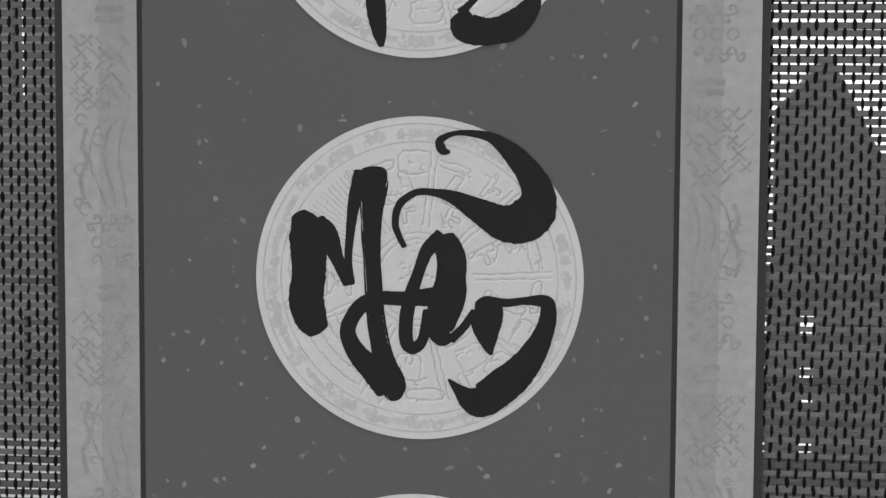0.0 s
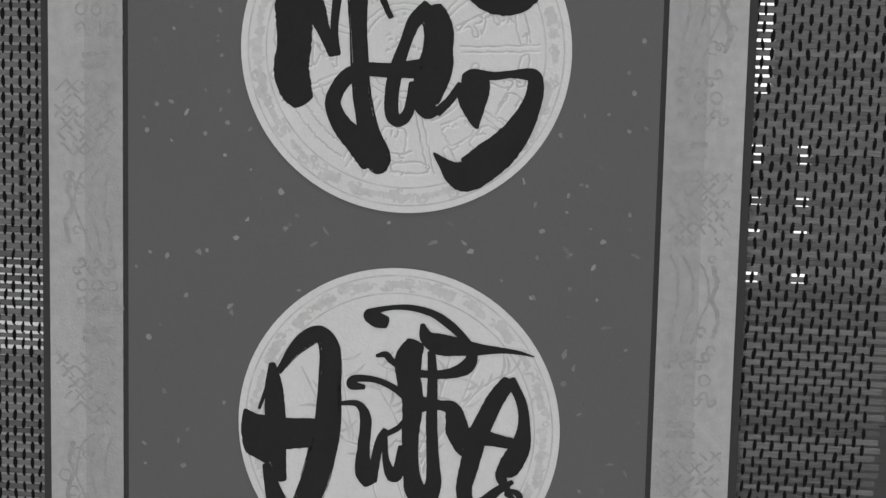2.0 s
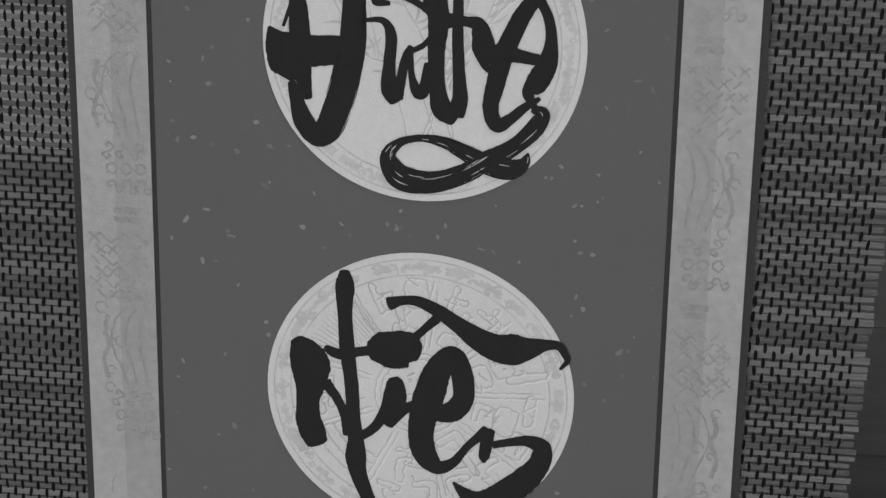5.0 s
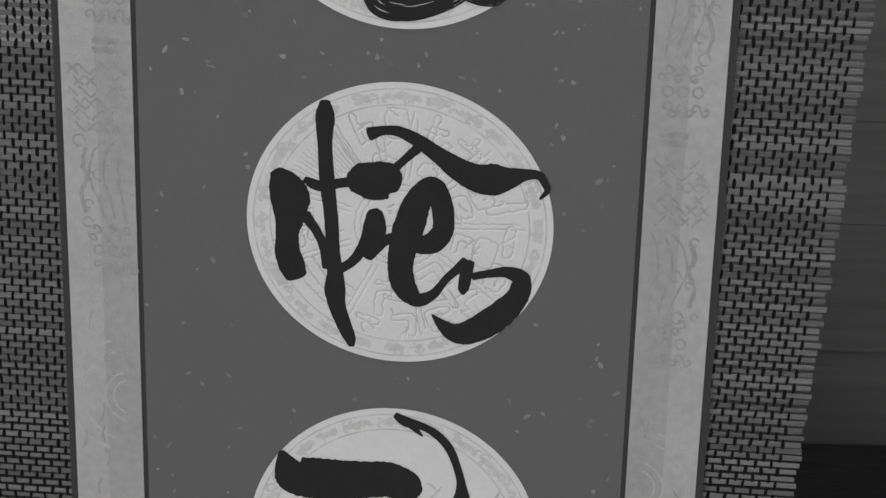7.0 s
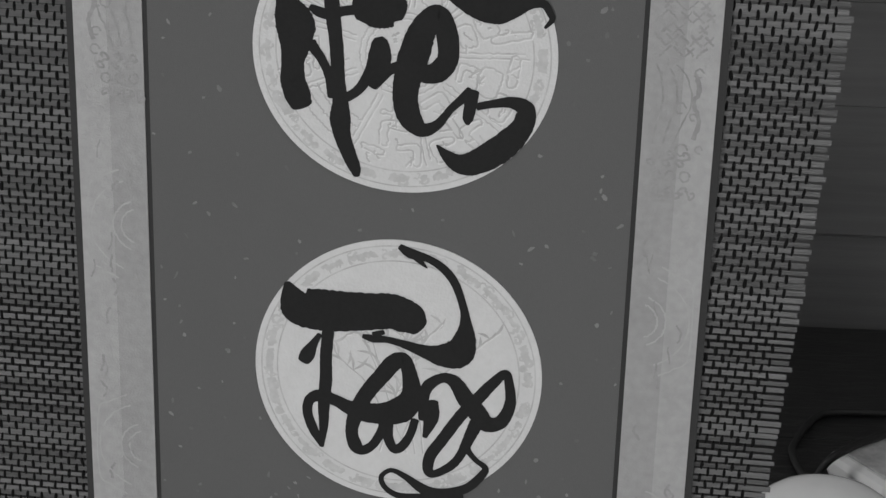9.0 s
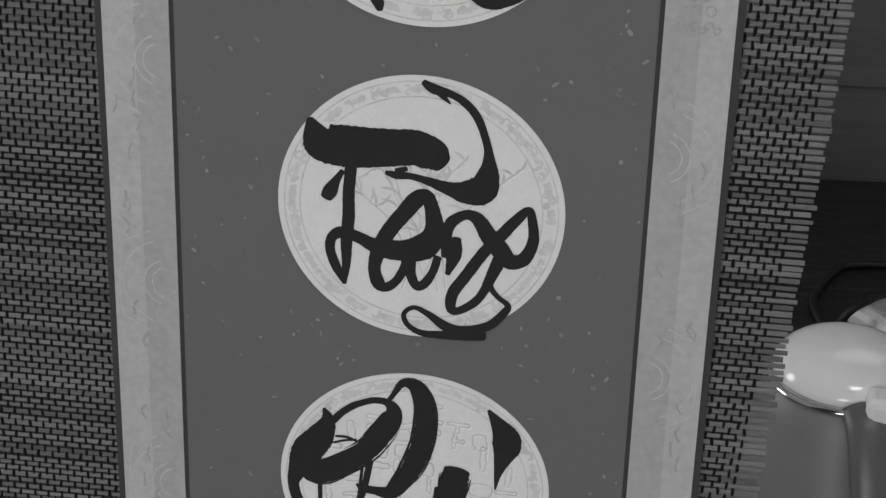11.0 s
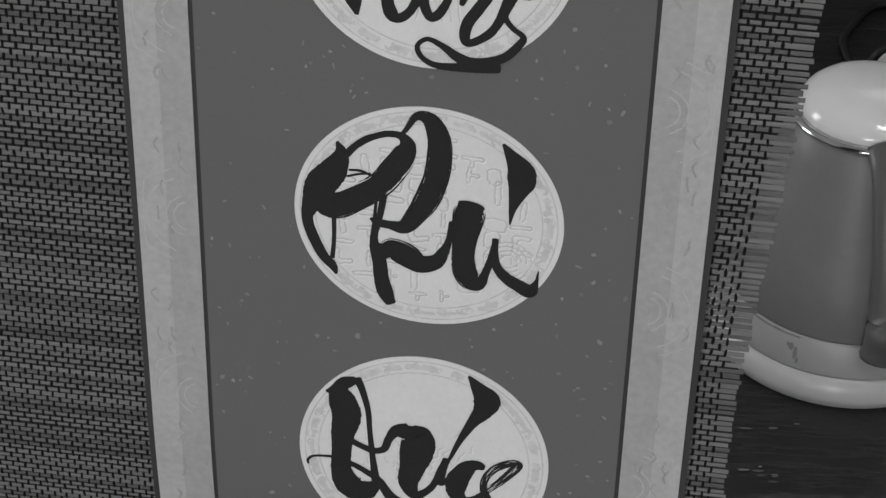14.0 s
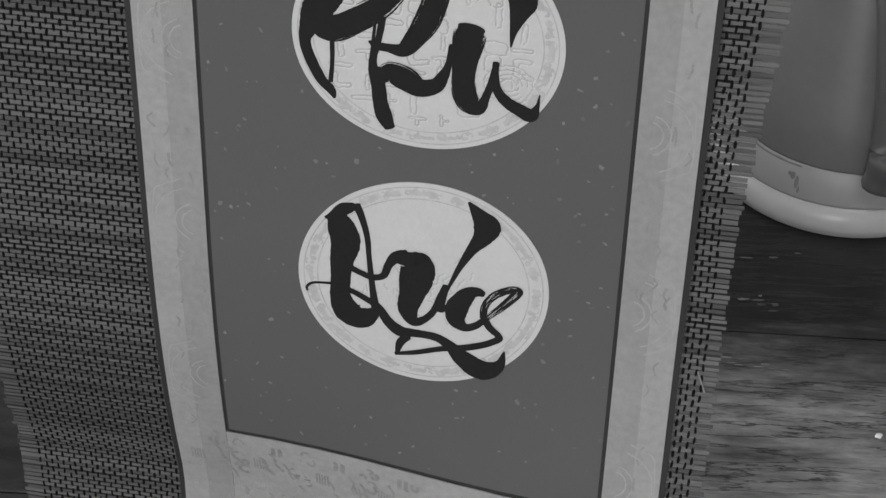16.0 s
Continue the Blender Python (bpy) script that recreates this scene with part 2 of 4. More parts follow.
def tube(pts, r, seg=8, flat=1.0):
    """A round (or flattened) bar along points in space; r may be one radius or one for each point."""
    bm = bmesh.new()
    n = len(pts)
    rings = []
    for i, p in enumerate(pts):
        p = Vector(p)
        d = (Vector(pts[min(n - 1, i + 1)]) - Vector(pts[max(0, i - 1)])).normalized()
        u = d.cross(Vector((0, 0, 1)))
        u = Vector((1, 0, 0)) if u.length < 0.05 else u.normalized()
        v = d.cross(u)
        rr = r[i] if isinstance(r, (list, tuple)) else r
        rings.append([bm.verts.new(p + (u * math.cos(a) + v * math.sin(a) * flat) * rr) for a in [2 * math.pi * k / seg for k in range(seg)]])
    for a, b in zip(rings, rings[1:]):
        for i in range(seg):
            bm.faces.new((a[i], a[(i + 1) % seg], b[(i + 1) % seg], b[i]))
    bm.faces.new(rings[0][::-1])
    bm.faces.new(rings[-1])
    bmesh.ops.recalc_face_normals(bm, faces=bm.faces)
    return bm


# ---- the room ----
TABLE = 0.735
WALL_Y = 1.32
X0, X1, Y0, TOP = -2.4, 2.4, -3.4, 2.9


def structure(name, bm, material, label):
    ob = part(name, bm, material)
    return tagged(ob, label, name.split("_")[0], kind="structure")


structure("floor", box((X0 - 0.1, Y0 - 0.1, -0.1), (X1 + 0.1, WALL_Y + 0.4, 0.0)), M_FLOOR, "plain grey cement floor of the room")
bm = bmesh.new()
for xa, xb, ya, yb in ((X0 - 0.1, 0.45, Y0 - 0.1, WALL_Y + 0.4), (0.99, X1 + 0.1, Y0 - 0.1, WALL_Y + 0.4), (0.45, 0.99, Y0 - 0.1, -0.7), (0.45, 0.99, -0.26, WALL_Y + 0.4)):
    add_box(bm, (xa, ya, TOP), (xb, yb, TOP + 0.1))
structure("ceiling", bm, M_PLASTER, "plain painted ceiling with a small roof light")
bm = bmesh.new()
for ya, yb, za, zb in ((Y0, 0.4, 0, TOP), (1.2, WALL_Y + 0.4, 0, TOP), (0.4, 1.2, 0, 1.1), (0.4, 1.2, 2.2, TOP)):
    add_box(bm, (X0 - 0.1, ya, za), (X0, yb, zb))
structure("wall_west", bm, M_PLASTER, "plain painted plaster wall with a window opening")
structure("wall_east", box((X1, Y0, 0), (X1 + 0.1, WALL_Y + 0.4, TOP)), M_PLASTER, "plain painted plaster wall beside the table")
# the wall behind the viewer has the wide window that lights the scroll
bm = bmesh.new()
for lo, hi in (((X0 - 0.1, -1.7), (0, TOP)), ((0.5, X1 + 0.1), (0, TOP)), ((-1.7, 0.5), (0, 0.75)), ((-1.7, 0.5), (2.15, TOP))):
    add_box(bm, (lo[0], Y0 - 0.1, hi[0]), (lo[1], Y0, hi[1]))
structure("wall_south", bm, M_PLASTER, "plain painted wall with a wide window opening")

window_frame = new("window_1")
tagged(window_frame, "plain wooden window frame with cross bars", "window", kind="structure")
for x in (-1.7, -0.6, 0.5):
    part("upright", box((x - 0.03, Y0 + 0.02, 0.752), (x + 0.03, Y0 + 0.05, 2.148), 0.004), M_WOOD, window_frame)
for z in (0.78, 1.45, 2.12):
    part("crossbar", box((-1.668, Y0 + 0.024, z - 0.026), (0.468, Y0 + 0.046, z + 0.026), 0.004), M_WOOD, window_frame)

# wall behind the table: dark horizontal planks, with window openings higher up
OPEN = [(-0.592, -0.579, -0.10, 0.30), (-0.583, -0.575, -0.41, -0.32), (-0.552, -0.541, -0.335, -0.22), (-0.90, -0.47, -0.58, -0.455), (0.19, 0.90, -0.27, 0.45)]
OPEN += [(x, x + 0.021, z0, z1) for x in (0.190, 0.241) for z0, z1 in ((-0.345, -0.320), (-0.395, -0.375), (-0.425, -0.408), (-0.475, -0.455))]
SHIFT = 0.113         # the wall stands askew to the mat
OPEN = [(a + SHIFT, c + SHIFT, z0 + OFF, z1 + OFF) for a, c, z0, z1 in OPEN]
plank_wall = new("wall_north")
tagged(plank_wall, "dark wooden plank wall with small openings behind the table", "wall", kind="structure")
rng = random.Random(5)
levels = [-OFF, -1.80, -1.66, -1.52, -1.38, -1.24, -1.09, -0.935, -0.815, -0.756, -0.62, -0.47, -0.33, -0.19, -0.05, 0.09, 0.23, 0.37, 0.51, 0.65, 0.80, TOP - OFF]
for z0, z1 in zip(levels, levels[1:]):
    y = WALL_Y + rng.uniform(0, 0.004)
    za0, ze0 = z0 + OFF + 0.0002, z1 + OFF - 0.0002
    marks = sorted({za0, ze0} | {v for o in OPEN for v in o[2:] if za0 < v < ze0})
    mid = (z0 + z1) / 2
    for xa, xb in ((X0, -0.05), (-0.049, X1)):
        # plank tone steps by height and side to set brightness in the mat's gaps
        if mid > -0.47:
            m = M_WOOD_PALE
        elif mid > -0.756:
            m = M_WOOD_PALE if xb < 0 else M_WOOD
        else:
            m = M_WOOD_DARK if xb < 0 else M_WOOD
        bm = bmesh.new()
        for za, zb in zip(marks, marks[1:]):
            gaps = sorted((max(xa, o[0]), min(xb, o[1])) for o in OPEN if o[2] < (za + zb) / 2 < o[3] and o[0] < xb and o[1] > xa)
            x = xa
            for a, c in gaps + [(xb, xb)]:
                if a > x:
                    add_box(bm, (x, y, za), (a, WALL_Y + 0.05, zb))
                x = c
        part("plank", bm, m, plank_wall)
# flat cutout standing in for a gable-shaped silhouette outside the opening
bm = bmesh.new()
gable = ((0.214, -0.272), (0.214, -0.105), (0.267, -0.045), (0.320, -0.145), (0.450, -0.272))
ring = [[bm.verts.new((x + SHIFT, WALL_Y + y, z + OFF)) for x, z in gable] for y in (0.012, 0.04)]
bm.faces.new(ring[0][::-1])
bm.faces.new(ring[1])
for i in range(5):
    bm.faces.new((ring[0][i], ring[0][(i + 1) % 5], ring[1][(i + 1) % 5], ring[1][i]))
bmesh.ops.recalc_face_normals(bm, faces=bm.faces)
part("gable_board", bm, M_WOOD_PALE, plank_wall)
# added board: blocks the daylight so this opening looks grey instead of bright
part("shutter", box((-0.95 + SHIFT, WALL_Y + 0.052, OFF - 0.60), (-0.40 + SHIFT, WALL_Y + 0.07, OFF - 0.445), 0.002), M_DIM_BOARD, plank_wall, "white board added behind the opening to dim it")
plank_wall.rotation_euler.z = radians(5)

backdrop = part("backdrop", box((-9, 4.0, -1), (9, 4.02, 7)), bpy.data.materials.new("bright_haze"))
tagged(backdrop, "plain bright overcast daylight outside the openings", "backdrop", kind="structure")
hz = backdrop.data.materials[0]
hz.use_nodes = True
hz.node_tree.nodes["Principled BSDF"].inputs["Emission Color"].default_value = (1, 1, 1, 1)
hz.node_tree.nodes["Principled BSDF"].inputs["Emission Strength"].default_value = 1.0

# ---- the table ----
table = thing("table", "dark worn wooden table with scuffed front boards", "table")
edges = [1.315, 1.04, 0.78, 0.53, 0.288, 0.08, -0.13]
for a, b in zip(edges, edges[1:]):
    top = TABLE - rng.uniform(0, 0.0008)
    for xa, xb in ((-1.5, -0.121), (-0.119, 1.5)):
        bare = a < 0.3 and xb > 0
        part("board", box((xa, b + 0.0006, TABLE - 0.04), (xb, a - 0.0006, top), 0.0012), M_TABLE, table, "board worn down to bare wood" if bare else "")
for x in (-1.4, 1.4):
    for y in (-0.05, 1.2):
        part("leg", box((x - 0.04, y - 0.04, 0), (x + 0.04, y + 0.04, TABLE - 0.041), 0.004), M_TABLE, table)
part("apron", box((-1.36, -0.07, TABLE - 0.14), (1.36, -0.04, TABLE - 0.041), 0.003), M_TABLE, table)

table.rotation_euler.z = radians(5)
scuffs = bmesh.new()
for x, y, n in ((0.245, 0.322, 7), (0.258, 0.382, 4), (0.245, 0.245, 8), (0.21, 0.255, 6), (0.26, 0.22, 6)):
    for i in range(n):
        cx, cy = x + rng.gauss(0, 0.012), y + rng.gauss(0, 0.006)
        lx, ly, m = rng.uniform(0.002, 0.007), rng.uniform(0.0006, 0.0018), rng.randint(6, 9)
        scuffs.faces.new([scuffs.verts.new((cx + lx * rng.uniform(0.5, 1.1) * math.cos(6.283 * q / m) + 0.4 * ly * math.sin(6.283 * q / m), cy + ly * rng.uniform(0.5, 1.1) * math.sin(6.283 * q / m), TABLE + 0.0004)) for q in range(m)])
ob = part("scuff", scuffs, M_SCUFF, table, "pale scuffs in the dark lacquer")
ob["kind"] = "stuff"

# ---- the scroll ----
scroll = thing("hanging_scroll", "long calligraphy scroll with brocade border hung on the bamboo mat", "scroll")
Z_TOP, Z_IN, Z_BOT = 0.16, -1.0845, -1.198
part("backing", sheet(bmesh.new(), -0.1510, 0.1510, Z_BOT, Z_TOP, 0.0, 0.0012, 8, 80), M_TRIM, scroll, "dark edging along the scroll")
part("paper_panel", sheet(bmesh.new(), -0.1127, 0.1127, Z_IN + 0.003, Z_TOP, -0.0006, 0.0005, 8, 80), M_PANEL, scroll, "plain paper field with metal flecks")
for s in (-1, 1):
    for a, b, y, m in ((0.1150, 0.1330, -0.0009, M_SILK_B), (0.1318, 0.1475, -0.00098, M_SILK)):
        x0, x1 = sorted((s * a, s * b))
        part("brocade_strip", sheet(bmesh.new(), x0, x1, Z_BOT + 0.003, Z_TOP, y, 0.0008, 2, 80), m, scroll, "pale figured brocade")
part("brocade_strip", sheet(bmesh.new(), -0.1149, 0.1149, Z_BOT + 0.003, Z_IN, -0.0009, 0.0008, 8, 12), M_SILK, scroll, "pale figured brocade")

RAD, CX = 0.0697, 0.006
CENTRES = (0.024, -0.1385, -0.3005, -0.4615, -0.6225, -0.780, -0.9385)


def centre(k):
    return CENTRES[k]


VSCALE = (1, 0.983, 1, 0.963, 1, 0.945, 1)


def on_disc(k, lift):
    cz, v = centre(k), VSCALE[k] if lift == 0 else 1.0
    return lambda x, y, h: hung(CX + x * RAD, -lift - h, cz + y * RAD * v)


medallions = []
for k in range(7):
    f3 = on_disc(k, 0.0)
    bm = bmesh.new()
    rim, rings = [], []
    for r, lift in ((1.0, 0.0007), (1.0, 0.0012), (0.8, 0.0012), (0.5, 0.0012), (0.2, 0.0012)):
        rings.append([bm.verts.new(f3(r * math.cos(2 * math.pi * i / 96), r * math.sin(2 * math.pi * i / 96), lift)) for i in range(96)])
    for a, b in zip(rings, rings[1:]):
        for i in range(96):
            bm.faces.new((a[i], a[(i + 1) % 96], b[(i + 1) % 96], b[i]))
    bm.faces.new(rings[-1])
    medallions.append(part("medallion", bm, M_DISC, scroll, "round pale paper medallion with faint printed ornament"))
    # printed ring lines and a mottled band between them
    bm = bmesh.new()
    for r, w in ((0.955, 0.010), (0.845, 0.010)):
        ribbon(bm, [np.array((r * math.cos(a), r * math.sin(a), w)) for a in np.linspace(0, 2 * math.pi, 97)], f3, 0.00125, 0.00125, caps=False)
    part("ring_line", bm, M_PRINT, medallions[-1])

stroke_count = [0] * 7


def brush(k, *pts, dry=False):
    """One brush stroke of the word on medallion k: (x, y, width) in the medallion's radius."""
    j = stroke_count[k] = stroke_count[k] + 1
    bm = bmesh.new()
    line = spline(pts, 10)
    h = j * 0.00002
    if dry:   # a half-dry brush: a narrower core, and loose bristle trails along both edges
        n = len(line)
        core = [q * np.array((1, 1, 0.86)) for q in line]
        ribbon(bm, core, on_disc(k, 0.00135), h, h + 0.000015, rough=0.05)
        hair = bmesh.new()
        for i in range(36):
            side = random.choice((-1, 1)) * random.uniform(0.40, 0.52)
            a = random.randint(0, max(1, n - 12))
            seg = line[a:a + random.randint(10, max(11, n // 2))]
            trail = []
            for q in range(len(seg)):
                d = seg[min(q + 1, len(seg) - 1)][:2] - seg[max(q - 1, 0)][:2]
                d = d / (np.linalg.norm(d) + 1e-9)
                c = seg[q][:2] + np.array((-d[1], d[0])) * seg[q][2] * side
                trail.append(np.array((c[0], c[1], 0.010 * math.sin(math.pi * (q + 0.5) / len(seg)) + 0.002)))
            if len(trail) > 3:
                ribbon(hair, trail, on_disc(k, 0.00135), h + 0.000016, h + 0.000019, rough=0.3, caps=False)
        part("bristle_mark", hair, M_INK, medallions[k], "dry bristle trails")["kind"] = "stuff"
        if dry == "thin":
            gap = bmesh.new()
            for i in range(26):
                side, a = random.uniform(-0.40, 0.40), random.randint(0, max(1, n - 8))
                seg = line[a:a + random.randint(4, 9)]
                trail = []
                for q in range(len(seg)):
                    d = seg[min(q + 1, len(seg) - 1)][:2] - seg[max(q - 1, 0)][:2]
                    d = d / (np.linalg.norm(d) + 1e-9)
                    c = seg[q][:2] + np.array((-d[1], d[0])) * seg[q][2] * side
                    trail.append(np.array((c[0], c[1], 0.004 * math.sin(math.pi * (q + 0.5) / len(seg)) + 0.0006)))
                if len(trail) > 3:
                    ribbon(gap, trail, on_disc(k, 0.00135), h + 0.000017, h + 0.000019, rough=0.4, caps=False)
            part("bristle_gap", gap, M_PRINT, medallions[k], "thin gaps in the dry ink")["kind"] = "stuff"
    else:
        ribbon(bm, line, on_disc(k, 0.00135), h, h + 0.000015, rough=0.035)
    ob = part("brush_stroke", bm, M_INK, medallions[k], "black brush stroke" if j == 1 else "")


brush(0, (-0.29, -0.25, 0.123), (-0.28, -0.52, 0.117), (-0.26, -0.72, 0.117), (-0.24, -0.86, 0.083), (-0.23, -0.93, 0.034))
brush(0, (0.24, -0.75, 0.129), (0.29, -0.82, 0.182), (0.43, -0.84, 0.162), (0.56, -0.80, 0.169), (0.66, -0.70, 0.122), (0.70, -0.59, 0.068))
brush(0, (0.25, -0.73, 0.061), (0.31, -0.67, 0.041), (0.40, -0.58, 0.041))
brush(1, (-0.732, 0.380, 0.110), (-0.689, 0.294, 0.219), (-0.674, 0.179, 0.229), (-0.674, 0.007, 0.210), (-0.689, -0.136, 0.219), (-0.660, -0.251, 0.205), (-0.617, -0.323, 0.148))
brush(1, (-0.631, 0.308, 0.167), (-0.560, 0.251, 0.143), (-0.502, 0.122, 0.086), (-0.459, 0.036, 0.081), (-0.430, -0.036, 0.067))
brush(1, (-0.416, -0.036, 0.057), (-0.430, 0.108, 0.048), (-0.416, 0.294, 0.057), (-0.387, 0.481, 0.086), (-0.330, 0.624, 0.143))
brush(1, (-0.273, 0.653, 0.181), (-0.273, 0.567, 0.176), (-0.287, 0.409, 0.129), (-0.287, 0.179, 0.100), (-0.273, -0.050, 0.100), (-0.258, -0.251, 0.100), (-0.230, -0.409, 0.110), (-0.201, -0.538, 0.138), (-0.158, -0.653, 0.157), (-0.143, -0.739, 0.081), dry=True)
brush(1, (0.258, -0.079, 0.119), (0.072, -0.108, 0.110), (-0.086, -0.122, 0.090), (-0.230, -0.122, 0.086), (-0.344, -0.165, 0.095), (-0.416, -0.265, 0.095), (-0.430, -0.352, 0.100), (-0.373, -0.466, 0.124), (-0.273, -0.567, 0.157), (-0.187, -0.667, 0.167))
brush(1, (0.143, 0.251, 0.119), (0.057, 0.179, 0.086), (0.000, 0.036, 0.071), (-0.043, -0.093, 0.086), (-0.072, -0.237, 0.086), (-0.072, -0.380, 0.086), (-0.029, -0.423, 0.076), (0.029, -0.366, 0.067), (0.057, -0.194, 0.057))
brush(1, (0.158, 0.251, 0.157), (0.201, 0.136, 0.171), (0.201, 0.022, 0.171), (0.187, -0.093, 0.200), (0.143, -0.237, 0.190), (0.143, -0.337, 0.133), (0.201, -0.366, 0.057), dry=True)
brush(1, (0.201, -0.366, 0.057), (0.273, -0.294, 0.052), (0.344, -0.194, 0.052))
brush(1, (0.387, -0.122, 0.095), (0.416, -0.179, 0.195), (0.416, -0.280, 0.181), (0.430, -0.395, 0.086), (0.445, -0.452, 0.024))
brush(1, (0.416, -0.122, 0.057), (0.531, -0.136, 0.052), (0.646, -0.122, 0.048), (0.760, -0.122, 0.081), (0.789, -0.165, 0.095), (0.775, -0.280, 0.114), (0.703, -0.438, 0.157), (0.603, -0.567, 0.200), (0.488, -0.667, 0.219), (0.387, -0.739, 0.200), (0.316, -0.725, 0.152), (0.258, -0.681, 0.081), (0.187, -0.610, 0.014))
brush(1, (0.187, 0.768, 0.019), (0.143, 0.782, 0.057), (0.129, 0.839, 0.048), (0.215, 0.882, 0.031), (0.330, 0.882, 0.043), (0.445, 0.854, 0.067), (0.560, 0.768, 0.119), (0.660, 0.653, 0.157), (0.717, 0.538, 0.200), (0.703, 0.423, 0.257), (0.617, 0.352, 0.257), (0.502, 0.352, 0.214), (0.359, 0.423, 0.148), (0.215, 0.495, 0.086), (0.100, 0.524, 0.048), (-0.014, 0.524, 0.043), (-0.115, 0.452, 0.048), (-0.143, 0.337, 0.043), (-0.115, 0.251, 0.038), (-0.086, 0.194, 0.033))
brush(2, (-0.79, 0.37, 0.043), (-0.78, 0.24, 0.107), (-0.77, 0.09, 0.129), (-0.76, -0.09, 0.130), (-0.75, -0.23, 0.109), (-0.72, -0.37, 0.058))
brush(2, (-0.96, 0.07, 0.022), (-0.91, -0.02, 0.170), (-0.84, -0.13, 0.266), (-0.79, -0.23, 0.133))
brush(2, (-0.93, -0.04, 0.184), (-0.75, -0.07, 0.197), (-0.57, -0.06, 0.188), (-0.43, -0.03, 0.143))
brush(2, (-0.75, 0.32, 0.049), (-0.67, 0.44, 0.076), (-0.58, 0.53, 0.104), (-0.49, 0.57, 0.093), (-0.43, 0.47, 0.121), (-0.43, 0.25, 0.134), (-0.44, 0.00, 0.156), (-0.48, -0.22, 0.170), (-0.53, -0.40, 0.177), (-0.59, -0.55, 0.169), (-0.66, -0.61, 0.127), (-0.74, -0.52, 0.127), (-0.79, -0.38, 0.081), (-0.82, -0.27, 0.051), dry=True)
brush(2, (-0.87, 0.08, 0.021), (-0.82, 0.22, 0.028))
brush(2, (-0.36, 0.14, 0.025), (-0.25, 0.14, 0.044), (-0.20, 0.05, 0.071), (-0.21, -0.13, 0.078), (-0.21, -0.28, 0.108), (-0.17, -0.36, 0.087))
brush(2, (-0.16, -0.34, 0.077), (-0.14, -0.24, 0.063), (-0.11, -0.09, 0.056), (-0.07, -0.02, 0.056))
brush(2, (-0.08, -0.04, 0.035), (-0.07, -0.20, 0.043), (-0.03, -0.30, 0.081), (0.01, -0.27, 0.077), (0.04, -0.12, 0.070))
brush(2, (-0.07, -0.04, 0.035), (-0.00, 0.00, 0.035), (0.04, 0.05, 0.028))
brush(2, (0.10, 0.54, 0.117), (0.06, 0.44, 0.166), (0.06, 0.33, 0.154), (0.09, 0.17, 0.133), (0.08, -0.05, 0.106), (0.09, -0.26, 0.099), (0.12, -0.39, 0.138), (0.20, -0.43, 0.147))
brush(2, (0.20, 0.49, 0.049), (0.21, 0.32, 0.063), (0.21, 0.07, 0.070), (0.22, -0.15, 0.077), (0.23, -0.33, 0.098), (0.20, -0.42, 0.126))
brush(2, (0.14, 0.66, 0.028), (0.17, 0.58, 0.092), (0.25, 0.54, 0.134), (0.37, 0.53, 0.113), (0.48, 0.52, 0.077), (0.62, 0.52, 0.039), (0.74, 0.51, 0.025), (0.83, 0.49, 0.007))
brush(2, (-0.08, 0.66, 0.078), (-0.15, 0.68, 0.099), (-0.19, 0.71, 0.062), (-0.08, 0.75, 0.031), (0.06, 0.76, 0.038), (0.20, 0.73, 0.046), (0.30, 0.67, 0.056), (0.39, 0.59, 0.049), (0.45, 0.50, 0.062), (0.42, 0.41, 0.089), (0.31, 0.36, 0.063), (0.17, 0.35, 0.050), (0.06, 0.37, 0.043), (-0.04, 0.42, 0.043), (-0.08, 0.46, 0.043), (-0.14, 0.45, 0.021))
brush(2, (-0.21, 0.25, 0.029), (-0.29, 0.26, 0.058), (-0.27, 0.30, 0.049), (-0.15, 0.30, 0.039), (-0.04, 0.26, 0.043), (0.05, 0.20, 0.050))
brush(2, (0.13, 0.16, 0.107), (0.26, 0.16, 0.064), (0.33, 0.14, 0.101), (0.36, 0.07, 0.127), (0.37, -0.01, 0.140), (0.38, -0.10, 0.063), (0.40, -0.15, 0.014))
brush(2, (0.13, 0.35, 0.050), (0.27, 0.35, 0.042))
brush(2, (0.41, -0.00, 0.028), (0.49, 0.02, 0.050))
brush(2, (0.68, 0.33, 0.089), (0.60, 0.21, 0.110), (0.54, 0.08, 0.117), (0.49, -0.04, 0.125), (0.45, -0.21, 0.118), (0.42, -0.37, 0.099), (0.46, -0.48, 0.096), (0.54, -0.44, 0.071), (0.63, -0.36, 0.056), (0.72, -0.30, 0.028))
brush(2, (0.69, 0.34, 0.063), (0.76, 0.20, 0.063), (0.78, 0.06, 0.076), (0.76, -0.08, 0.124), (0.70, -0.20, 0.139), (0.65, -0.27, 0.077), (0.69, -0.36, 0.043))
brush(2, (0.49, -0.02, 0.130), (0.59, -0.04, 0.086), (0.71, -0.06, 0.072))
brush(2, (0.68, -0.37, 0.051), (0.74, -0.40, 0.091), (0.69, -0.50, 0.105), (0.56, -0.62, 0.100), (0.39, -0.72, 0.115), (0.25, -0.81, 0.116), (0.07, -0.87, 0.126), (-0.11, -0.86, 0.151), (-0.19, -0.79, 0.126), (-0.21, -0.70, 0.085), (-0.13, -0.62, 0.050), (-0.00, -0.59, 0.040), (0.14, -0.61, 0.067), (0.28, -0.67, 0.097), (0.43, -0.74, 0.126), (0.55, -0.76, 0.125), (0.63, -0.72, 0.071), (0.66, -0.65, 0.014), dry="thin")
